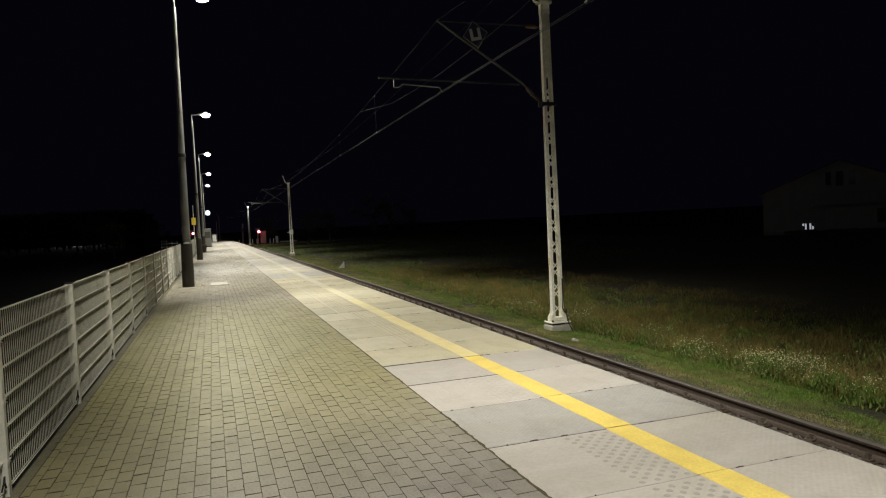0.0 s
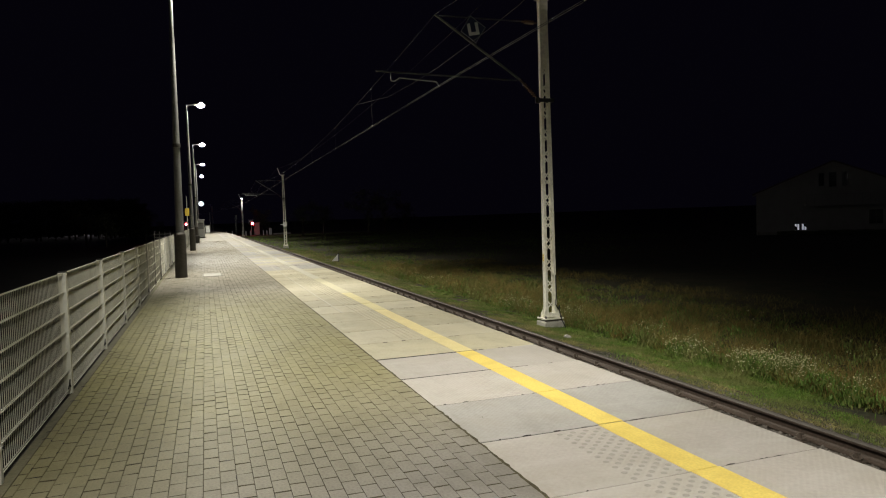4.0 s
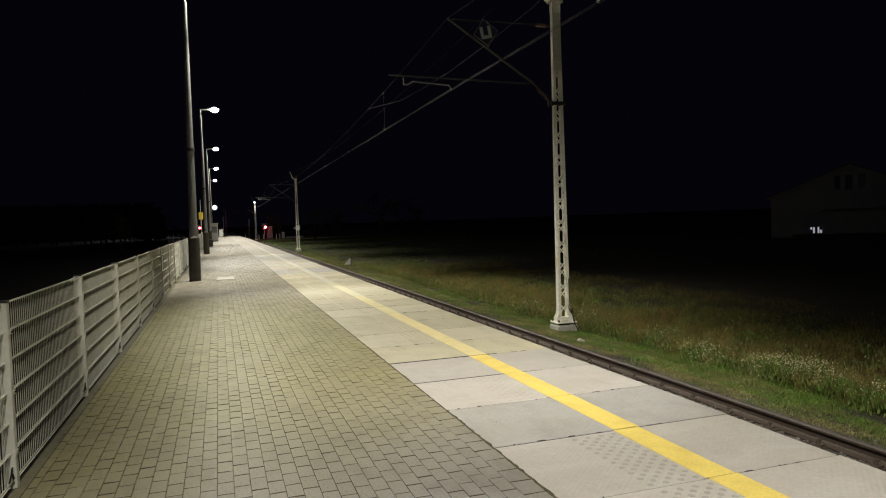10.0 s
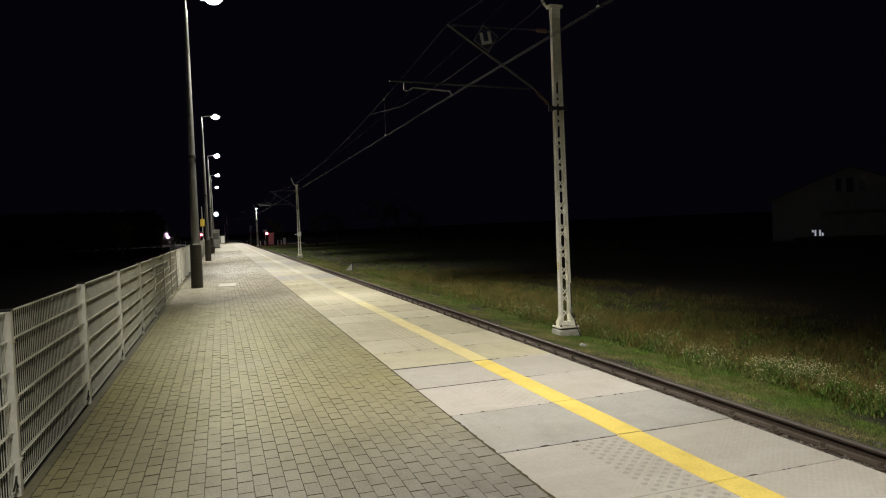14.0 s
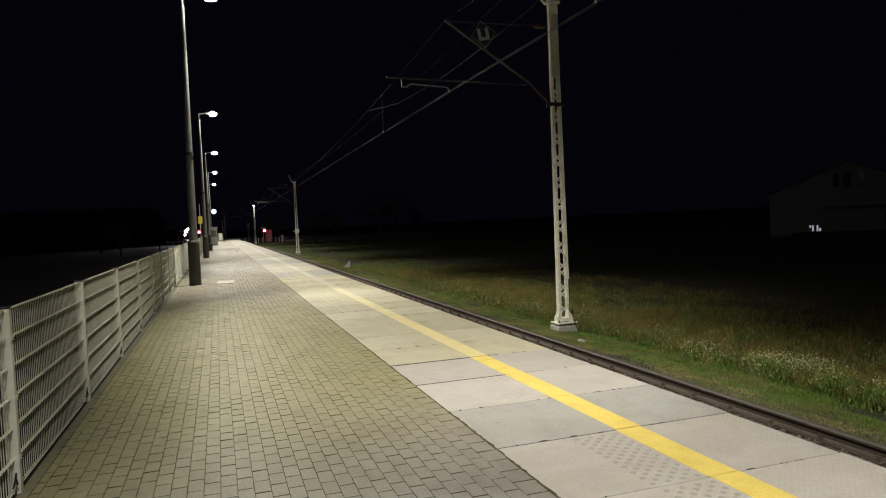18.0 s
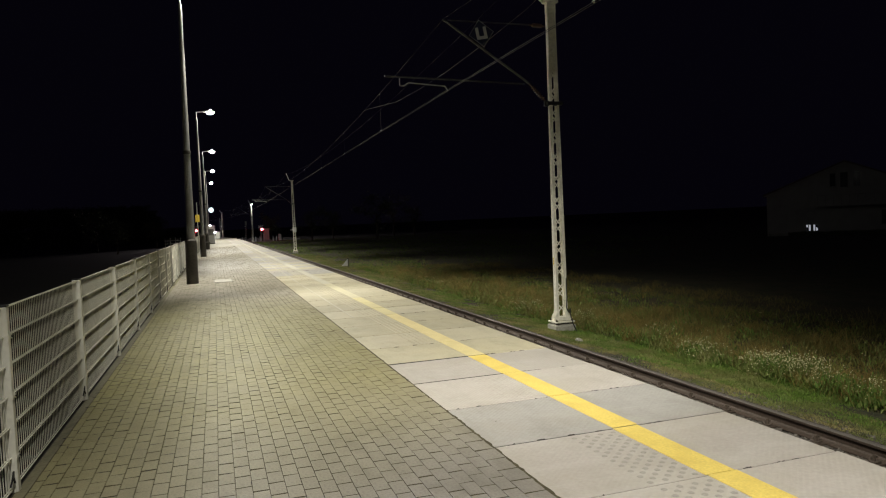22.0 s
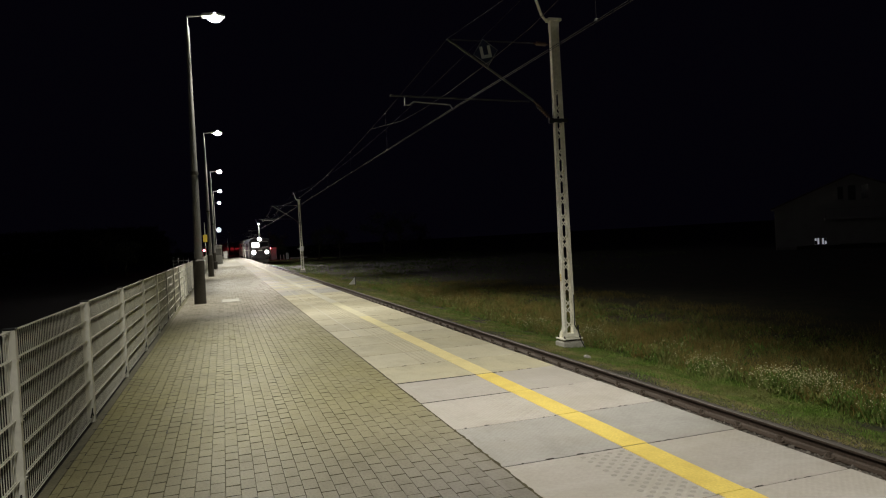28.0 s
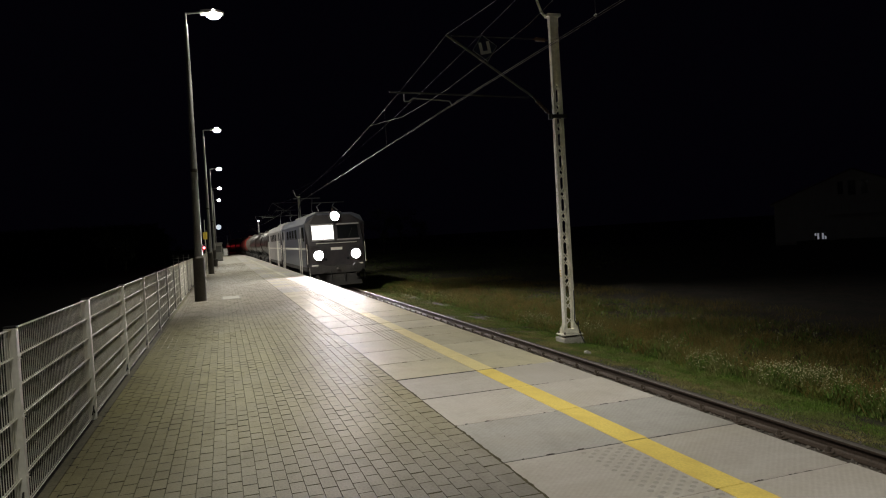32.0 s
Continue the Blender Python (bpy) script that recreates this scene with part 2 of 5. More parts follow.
M_TAN = mat("trodden_grass_blade", (0.28, 0.25, 0.105), 0.75, grain=3, vary=0.2, bump=0, spread=0.4, island=True, spec=0.15, stain=(0.12, 0.18, 0.045), stain_scale=1.3, edges=(0.42, 0.58))
M_DRY = mat("dry_grass_blade", (0.33, 0.248, 0.082), 0.75, grain=3, vary=0.2, bump=0, spread=0.5, island=True, spec=0.15, stain=(0.12, 0.14, 0.045), stain_scale=1.5, edges=(0.42, 0.6))
M_WEED = mat("weed_leaf", (0.14, 0.225, 0.05), 0.65, grain=3, vary=0.2, bump=0, spread=0.45, island=True, spec=0.15, stain=(0.27, 0.25, 0.10), stain_scale=1.6, edges=(0.45, 0.6))
M_FLOWER = mat("pale_petal", (0.86, 0.81, 0.48), 0.7, grain=10, vary=0.1, bump=0, spread=0.25, island=True)
M_LEAF = mat("tree_leaf", (0.10, 0.115, 0.055), 0.7, grain=3, vary=0.3, bump=0, spread=0.4, island=True)
M_BARK = mat("bark", (0.09, 0.07, 0.05), 0.9, grain=12, vary=0.4, bump=0.6)
M_STONE = mat("ballast_stone", (0.13, 0.115, 0.10), 0.85, grain=20, vary=0.3, spread=0.4, island=True)
M_BALLAST = mat("ballast_bed", (0.075, 0.065, 0.055), 0.9, grain=22, vary=0.6, bump=1.0)
M_RAIL = mat("rusty_rail_steel", (0.075, 0.055, 0.042), 0.6, metal=0.3, grain=40, vary=0.3, stain=(0.05, 0.035, 0.025))
M_RAILTOP = mat("worn_rail_head", (0.15, 0.135, 0.12), 0.6, metal=0.4, grain=60, vary=0.1, bump=0.05)
M_CLIP = mat("rusty_clip", (0.085, 0.065, 0.05), 0.75, metal=0.3, grain=60, vary=0.3)
M_GALV = mat("galvanised_fence", (0.62, 0.61, 0.53), 0.5, metal=0.25, grain=30, vary=0.12, bump=0.08, stain=(0.42, 0.415, 0.35), stain_scale=4)
M_POSTPAINT = mat("pale_fence_post", (0.80, 0.79, 0.72), 0.5, grain=25, vary=0.08, bump=0.06, stain=(0.62, 0.60, 0.50), stain_scale=3.0)
M_PANELWIRE = mat("pale_panel_wire", (0.84, 0.83, 0.72), 0.5, grain=25, vary=0.08, bump=0.0, stain=(0.62, 0.61, 0.48), stain_scale=3.0)
M_MAST = mat("painted_mast_steel", (0.88, 0.86, 0.74), 0.6, grain=15, vary=0.12, bump=0.12, stain=(0.68, 0.63, 0.50), stain_scale=2.5)
M_POLE = mat("grey_lamp_pole", (0.30, 0.30, 0.29), 0.5, metal=0.4, grain=25, vary=0.12, stain=(0.2, 0.19, 0.17), stain_scale=2)
M_SLEEVE = mat("dark_pole_sleeve", (0.062, 0.056, 0.046), 0.75, grain=25, vary=0.25, bump=0.3)
M_WIRE = mat("dulled_copper_wire", (0.045, 0.042, 0.04), 0.7, metal=0.2, grain=10, vary=0.1, bump=0, spec=0.25)
M_TUBE = mat("cantilever_tube", (0.062, 0.062, 0.064), 0.5, metal=0.5, grain=20, vary=0.2)
M_INSUL = mat("brown_insulator", (0.10, 0.06, 0.045), 0.25, grain=20, vary=0.1, bump=0)
M_BLUE = mat("blue_sign_face", (0.006, 0.011, 0.04), 0.5, grain=20, vary=0.1, bump=0)
M_WHITE = mat("white_enamel", (0.75, 0.75, 0.72), 0.5, grain=20, vary=0.06, bump=0.05, stain=(0.6, 0.6, 0.55))
M_SIGNY = mat("yellow_sign_face", (0.70, 0.50, 0.05), 0.5, grain=20, vary=0.05, bump=0)
M_COVER = mat("cover_plate", (0.44, 0.43, 0.39), 0.75, grain=20, vary=0.15)
M_BLACK = mat("black_plastic", (0.02, 0.02, 0.02), 0.5, grain=20, vary=0.1)
M_CABINET = mat("pale_grey_cabinet", (0.50, 0.50, 0.47), 0.5, grain=20, vary=0.08, bump=0.05, stain=(0.38, 0.38, 0.35))
M_PLASTER = mat("house_plaster", (0.36, 0.35, 0.335), 0.9, grain=12, vary=0.1, stain=(0.30, 0.285, 0.26))
M_ROOF = mat("roof_tile", (0.10, 0.07, 0.06), 0.8, grain=8, vary=0.3)
M_GLASS = mat("dark_glass", (0.02, 0.022, 0.025), 0.08, grain=5, vary=0.05, bump=0)
M_LED = glow("led_diffuser", (1.0, 0.975, 0.88), 340.0)
M_LED_SMALL = glow("floodlight_glass", (0.95, 0.97, 1.0), 25.0)
M_CLOCK = glow("clock_face", (0.78, 0.90, 1.0), 1.5)
M_RED = glow("red_signal_lens", (1.0, 0.05, 0.07), 90.0)
M_HEAD = glow("headlight_lens", (1.0, 0.90, 0.93), 2500.0)
M_CAB = glow("glowing_windscreen_pane", (1.0, 0.97, 0.92), 3.0)
M_HOUSEWIN = glow("lit_house_window", (0.85, 0.88, 1.0), 0.35)
M_LOCO = mat("loco_blue_grey", (0.06, 0.07, 0.10), 0.4, grain=8, vary=0.1, bump=0.05, stain=(0.09, 0.09, 0.11))
M_LOCO2 = mat("loco_pale_grey", (0.33, 0.32, 0.33), 0.45, grain=8, vary=0.1, bump=0.05, stain=(0.22, 0.20, 0.2))
# the cab front's darkness behind the headlight glare is put into its colour
M_CABFRONT = mat("shade_dark_cab_front", (0.022, 0.02, 0.024), 0.5, grain=8, vary=0.15, bump=0.05, stain=(0.04, 0.03, 0.03))
M_LOCOROOF = mat("loco_roof", (0.20, 0.20, 0.20), 0.5, grain=8, vary=0.2)
M_FRAME = mat("dark_underframe", (0.03, 0.028, 0.026), 0.7, grain=15, vary=0.3)
M_TANK = mat("sooty_tank", (0.024, 0.018, 0.017), 0.36, grain=6, vary=0.3, bump=0.05, stain=(0.05, 0.045, 0.04))
M_TANKPALE = mat("pale_tank", (0.15, 0.135, 0.12), 0.45, grain=6, vary=0.2, stain=(0.10, 0.09, 0.08))
M_TANKRED = mat("red_wagon", (0.30, 0.04, 0.03), 0.5, grain=6, vary=0.2, stain=(0.18, 0.03, 0.02))
M_HANDRAIL = mat("pale_handrail", (0.7, 0.68, 0.62), 0.5, grain=20, vary=0.1, bump=0)


# ------------------------------------------------------------ mesh helpers
def box(bm, x0, x1, y0, y1, z0, z1, bevel=0.0):
    vs = bmesh.ops.create_cube(bm, size=1.0, matrix=Matrix.LocRotScale(((x0 + x1) / 2, (y0 + y1) / 2, (z0 + z1) / 2), None, (x1 - x0, y1 - y0, z1 - z0)))["verts"]
    if bevel:
        es = {e for v in vs for e in v.link_edges}
        bmesh.ops.bevel(bm, geom=list(es), offset=bevel, segments=1, affect="EDGES")
    return bm


def tube(bm, p0, p1, r0, r1=None, seg=10, caps=True):
    p0, p1 = Vector(p0), Vector(p1)
    d = p1 - p0
    m = Matrix.Translation((p0 + p1) / 2) @ d.to_track_quat("Z", "Y").to_matrix().to_4x4()
    bmesh.ops.create_cone(bm, cap_ends=caps, segments=seg, radius1=r0, radius2=r0 if r1 is None else r1, depth=d.length, matrix=m)
    return bm


def strand(pts, r, seg=5):
    """One continuous wire through pts."""
    bm = B()
    pts = [Vector(p) for p in pts]
    rings = []
    for i, p in enumerate(pts):
        d = (pts[min(i + 1, len(pts) - 1)] - pts[max(i - 1, 0)]).normalized()
        u = d.cross(Vector((0, 0, 1)) if abs(d.z) < 0.95 else Vector((1, 0, 0))).normalized()
        v = d.cross(u)
        rings.append([bm.verts.new(p + (u * math.cos(2 * math.pi * k / seg) + v * math.sin(2 * math.pi * k / seg)) * r) for k in range(seg)])
    for a, b in zip(rings, rings[1:]):
        for k in range(seg):
            bm.faces.new((a[k], a[(k + 1) % seg], b[(k + 1) % seg], b[k]))
    bm.faces.new(rings[0][::-1])
    bm.faces.new(rings[-1])
    return bm


def ball(bm, p, r, sx=1, sy=1, sz=1, seg=12):
    bmesh.ops.create_uvsphere(bm, u_segments=seg, v_segments=max(6, seg // 2), radius=r, matrix=Matrix.LocRotScale(p, None, (sx, sy, sz)))
    return bm


def prism(bm, pts, y0, y1):
    """A solid with the outline pts (x, z), from y0 to y1."""
    a = [bm.verts.new((x, y0, z)) for x, z in pts]
    b = [bm.verts.new((x, y1, z)) for x, z in pts]
    n = len(pts)
    bm.faces.new(a)
    bm.faces.new(b[::-1])
    for i in range(n):
        j = (i + 1) % n
        bm.faces.new((a[j], a[i], b[i], b[j]))
    return bm


def B():
    return bmesh.new()


def mesh_of(name, bm, material, smooth=False):
    me = bpy.data.meshes.new(name)
    bmesh.ops.recalc_face_normals(bm, faces=bm.faces[:])
    bm.to_mesh(me)
    bm.free()
    me.materials.append(material)
    if smooth:
        for p in me.polygons:
            p.use_smooth = True
        me.set_sharp_from_angle(angle=radians(40))
    return me


def part(name, bm, material, parent=None, label="", smooth=False):
    ob = new(name, mesh_of(name, bm, material, smooth))
    ob.parent = parent
    if label:
        tagged(ob, label)
    return ob


def piece(name, me, parent, x=0, y=0, z=0, rz=0.0):
    ob = new(name, me)
    ob.parent = parent
    ob.location = (x, y, z)
    ob.rotation_euler = (0, 0, rz)
    return ob


def thing(name, m, label, category, group="", kind=""):
    ob = new(name)
    ob.matrix_basis = m
    return tagged(ob, label, category, group, kind)


def pydata(name, verts, faces, material, parent=None, kind="", label="", smooth=False):
    me = bpy.data.meshes.new(name)
    me.from_pydata([tuple(v) for v in verts], [], faces)
    me.materials.append(material)
    if smooth:
        for p in me.polygons:
            p.use_smooth = True
    ob = new(name, me)
    ob.parent = parent
    return tagged(ob, label, "", "", kind)


def sweep(name, profile, s0, s1, step, material, parent=None, closed=True, smooth=False):
    """A profile of (offset from the track's axis, height) drawn along the track."""
    k = len(profile)
    stations = [s0]
    while stations[-1] < s1 - 1e-6:
        s = stations[-1]
        stations.append(min(s1, max(s + step, BEND_Y) if s < BEND_Y <= s + 60 and s + step > BEND_Y else (BEND_Y if s < BEND_Y else s + step)))
    vs, fs = [], []
    for s in stations:
        for off, z in profile:
            x, y, a = along(s, off)
            vs.append((x, y, z))
    for i in range(len(stations) - 1):
        for j in range(k if closed else k - 1):
            j2 = (j + 1) % k
            fs.append((i * k + j, i * k + j2, (i + 1) * k + j2, (i + 1) * k + j))
    if closed:
        fs.append(tuple(range(k))[::-1])
        fs.append(tuple((len(stations) - 1) * k + j for j in range(k)))
    ob = pydata(name, vs, fs, material, parent, smooth=smooth)
    bm = bmesh.new()
    bm.from_mesh(ob.data)
    bmesh.ops.recalc_face_normals(bm, faces=bm.faces[:])
    bm.to_mesh(ob.data)
    bm.free()
    return ob


# ------------------------------------------------------------ ground
FIELD_Z = -1.2


def field_level(x):
    """The field rises a little towards the ballast."""
    return np.interp(x, (5.8, 6.45, 6.9, 7.4, 8.2), (FIELD_Z, -1.03, -1.05, -1.12, FIELD_Z))


def build_ground():
    xs = [-3000, -400, -80, -20, -6, -1.45, -1.4, 3.2, 3.3, 5.8, 6.45, 6.9, 7.4, 8.2, 9, 12, 16, 22, 30, 45, 80, 200, 800, 3000]
    ys = [-3000, -500, -80, -30, -10, 0, 5, 10, 15, 20, 30, 45, 60, 90, 130, 180, 260, 400, 700, 1500, 3000]
    vs, fs = [], []
    for y in ys:
        for x in xs:
            z = float(field_level(x))
            if x > 8.2 and abs(x) < 100:
                z += 0.03 * noise.noise(Vector((x * 0.2, y * 0.15, 3)))
            if x < -1:
                z = -1.5 if x > -3 else -2.6
            vs.append((x, y, z))
    n = len(xs)
    for j in range(len(ys) - 1):
        for i in range(n - 1):
            fs.append((j * n + i, j * n + i + 1, (j + 1) * n + i + 1, (j + 1) * n + i))
    ob = pydata("ground", vs, fs, M_GRASSGROUND)
    # behind the fence, the missing lamplight is put into a darker ground colour
    ob.data.materials.append(M_SOIL_SHADE)
    for p in ob.data.polygons:
        p.material_index = 1 if -85 < p.center.x < -1.3 else 0
    tagged(ob, "dark grassy field running to the horizon at night", "ground", kind="structure")


build_ground()

# ------------------------------------------------------------ railway track
track = thing("railway_track", pose(0, 0, 0), "single railway track on ballast beside the platform", "track", kind="structure")
sweep("ballast_bed", [(-1.9, -1.3), (-1.9, -1.01), (0.55, -1.005), (0.95, -0.965), (1.22, -0.985), (1.45, -1.1), (1.45, -1.3)], -60, 560, 15, M_BALLAST, track)


def rail_profile(c):
    h = [(-0.07, 0), (-0.07, 0.012), (-0.02, 0.03), (-0.009, 0.05), (-0.009, 0.115), (-0.035, 0.128), (-0.036, 0.152)]
    half = [(c + x, RAIL_Z - 0.158 + z) for x, z in h]
    return half + [(2 * c - x, z) for x, z in reversed(half)]


for c in (-0.75, 0.75):
    sweep("rail", rail_profile(c), -60, 560, 15, M_RAIL, track)
    sweep("rail_head", [(c - 0.033, RAIL_Z - 0.006), (c - 0.025, RAIL_Z + 0.001), (c + 0.025, RAIL_Z + 0.001), (c + 0.033, RAIL_Z - 0.006)], -60, 560, 15, M_RAILTOP, track)

# ------------------------------------------------------------ platform
platform = thing("platform", pose(0, 0, 0), "station platform of grey pavers and large concrete edge slabs", "platform", kind="structure")
EDGE, SLAB_X0, YL0, YL1 = 3.72, 1.755, 2.71, 2.92
sweep("platform_wall", [(EDGE - AXIS - 0.25, -1.3), (EDGE - AXIS - 0.05, -1.3), (EDGE - AXIS - 0.05, -0.13), (EDGE - AXIS - 0.25, -0.13)], -40, 165, 15, M_CONC, platform)
sweep("paver_bed", [(-1.42 - AXIS, -1.45), (EDGE - AXIS - 0.26, -1.45), (EDGE - AXIS - 0.26, -0.125), (SLAB_X0 - AXIS - 0.02, -0.125), (SLAB_X0 - AXIS - 0.02, -0.0065), (-1.42 - AXIS, -0.012)], -40, 165, 15, M_BED, platform)
sweep("edging_kerb", [(-1.29 - AXIS, -0.2), (-1.217 - AXIS, -0.2), (-1.217 - AXIS, -0.002), (-1.29 - AXIS, -0.005)], -40, 165, 15, M_KERB, platform)
sweep("soil_strip", [(-1.42 - AXIS, -0.2), (-1.293 - AXIS, -0.2), (-1.293 - AXIS, -0.008), (-1.42 - AXIS, -0.009)], -40, 165, 15, M_SOIL_SHADE, platform)

# ------------------------------------------------------------ lamp posts
LAMP_H = 8.62


def lamp_post():
    t = thing("street_lamp", pose(0, 0, 0), "tall grey platform lamp post with dark sleeve and lit head", "street lamp", "platform lamps")
    part("sleeve", tube(tube(B(), (0, 0, -0.1), (0, 0, 1.3), 0.175, 0.165, 20), (0, 0, 1.3), (0, 0, 1.36), 0.165, 0.13, 20), M_SLEEVE, t, "dark weathered lower sleeve", True)
    part("pole", tube(B(), (0, 0, 1.3), (0, 0, LAMP_H - 0.28), 0.125, 0.055, 16), M_POLE, t, smooth=True)
    part("collar", tube(B(), (0, 0, 3.9), (0, 0, 4.0), 0.118, 0.118, 16), M_SLEEVE, t, smooth=True)
    bm = B()
    tube(bm, (0, 0, LAMP_H - 0.32), (0, 0, LAMP_H + 0.08), 0.028, 0.028, 10)
    tube(bm, (0, 0, LAMP_H + 0.05), (0.5, 0, LAMP_H + 0.12), 0.03, 0.03, 10)
    part("arm", bm, M_POLE, t, smooth=True)
    bm = B()
    prism(bm, [(0.42, LAMP_H + 0.06), (1.08, LAMP_H + 0.08), (1.1, LAMP_H + 0.11), (0.95, LAMP_H + 0.17), (0.6, LAMP_H + 0.17), (0.42, LAMP_H + 0.14)], -0.15, 0.15)
    part("lamp_head", bm, M_POLE, t)
    bm = ball(B(), (0.8, 0, LAMP_H + 0.07), 0.2, 1.1, 0.8, 0.72, 20)
    part("diffuser", bm, M_LED, t, "glowing white diffuser", True)
    return t


first_lamp = lamp_post()
for k, y in enumerate(LAMP_YS):
    x = -0.72 + along(y, 0)[0] - AXIS
    if k == 0:
        first_lamp.matrix_basis = pose(x, y, 0, 0, 0.6, 0)
    else:
        copy_thing(first_lamp, pose(x, y, 0, 0, (0.6, 0.6, 0.65, 0.3, 0.4, 0.3, 0.3)[k], 0))
    for way, energy, cone, blend in ((0, 8200, 98, 0.8), (-1, 12800, 52, 1.0), (1, 12800, 52, 1.0)):
        ld = bpy.data.lights.new("platform_lamp_light", "SPOT")
        ld.energy, ld.spot_size, ld.spot_blend, ld.shadow_soft_size, ld.color = energy * LAMP_POWER * LAMP_AGE.get(k, 1.0), radians(cone), blend, 0.1, (1.0, 0.955, 0.83)
        lo = new("platform_lamp_light", ld)
        at = (x + 0.8, y + way * 0.1, LAMP_H - 0.2)
        lo.matrix_basis = look(at, (at[0] + (3.0 if way == 0 else 3.3), at[1] + way * 9.7, at[2] - 8.6))


# ------------------------------------------------------------ fence
FENCE_X, POST_Y0, PITCH, FENCE_H = -1.31, 4.98, 2.49, 1.17


def fence():
    joined = B()
    ys = [0.055 + i * (PITCH - 0.11) / 48 for i in range(49)]
    for y in ys:
        tube(joined, (0, y, 0.03), (0, y, 1.165), 0.0026, None, 6, False)
    wires = mesh_of("wire_infill", joined, M_PANELWIRE)
    single = mesh_of("upright_wire", tube(B(), (0, 0, 0.03), (0, 0, 1.165), 0.0026, None, 6, False), M_PANELWIRE)
    rod = mesh_of("cross_rod", tube(B(), (0, 0.02, 0), (0, PITCH - 0.02, 0), 0.0044, None, 8), M_PANELWIRE)
    bm = box(B(), -0.036, 0.036, -0.03, 0.03, -0.25, FENCE_H, 0.004)
    post = mesh_of("post", bm, M_POSTPAINT)
    cap = mesh_of("post_cap", box(B(), -0.038, 0.038, -0.032, 0.032, FENCE_H, FENCE_H + 0.014, 0.004), M_BLACK)
    bm = box(B(), 0.036, 0.041, -0.034, 0.034, -0.014, 0.014, 0.002)
    strap = mesh_of("clamp_strap", bm, M_POSTPAINT)
    bolt = mesh_of("clamp_bolt", tube(B(), (0.041, 0.022, 0), (0.05, 0.022, 0), 0.006, None, 6), M_BLACK)
    hook = B()
    pts = [(0.01, -0.10, 0.05), (0.022, -0.09, 0.10), (0.026, -0.075, 0.14), (0.02, -0.06, 0.10), (0.024, -0.05, 0.06)]
    for a, b in zip(pts, pts[1:]):
        tube(hook, a, b, 0.006, None, 5)
    tie = mesh_of("cable_tie", hook, M_BLACK)
    g = "fence panels along the platform"
    for k in range(-5, 30):
        y = POST_Y0 + PITCH * k
        f = thing("mesh_fence", pose(FENCE_X, y, 0), "galvanised double-bar wire mesh fence panel along the platform", "fence", g)
        piece("post", post, f)
        piece("post_cap", cap, f)
        for z in (0.215, 0.597, 0.98):
            piece("clamp_bolt", bolt, piece("clamp_strap", strap, f, 0, 0, z))
        piece("cable_tie", tie, f)
        if 0 <= k < 6:
            for q in ys:
                piece("upright_wire", single, f, 0, q)
        else:
            tagged(piece("wire_infill", wires, f), kind="stuff")
        for z in (0.022, 0.214, 0.406, 0.598, 0.79, 0.982, 1.163):
            for dx in (-0.0075, 0.0075):
                piece("cross_rod", rod, f, dx, 0, z)


fence()


# ------------------------------------------------------------ overhead line masts
def flat_bar(p0, p1, width, thick):
    """A flat steel bar from p0 to p1 whose broad side faces along y."""
    bm = B()
    p0, p1 = Vector(p0), Vector(p1)
    u = (p1 - p0).cross(Vector((0, 1, 0))).normalized() * width / 2
    v = Vector((0, thick / 2, 0))
    a = [bm.verts.new(p0 + i * u + j * v) for i, j in ((-1, -1), (1, -1), (1, 1), (-1, 1))]
    b = [bm.verts.new(p1 + i * u + j * v) for i, j in ((-1, -1), (1, -1), (1, 1), (-1, 1))]
    bm.faces.new(a)
    bm.faces.new(b[::-1])
    for i in range(4):
        bm.faces.new((a[i], b[i], b[(i + 1) % 4], a[(i + 1) % 4]))
    return bm


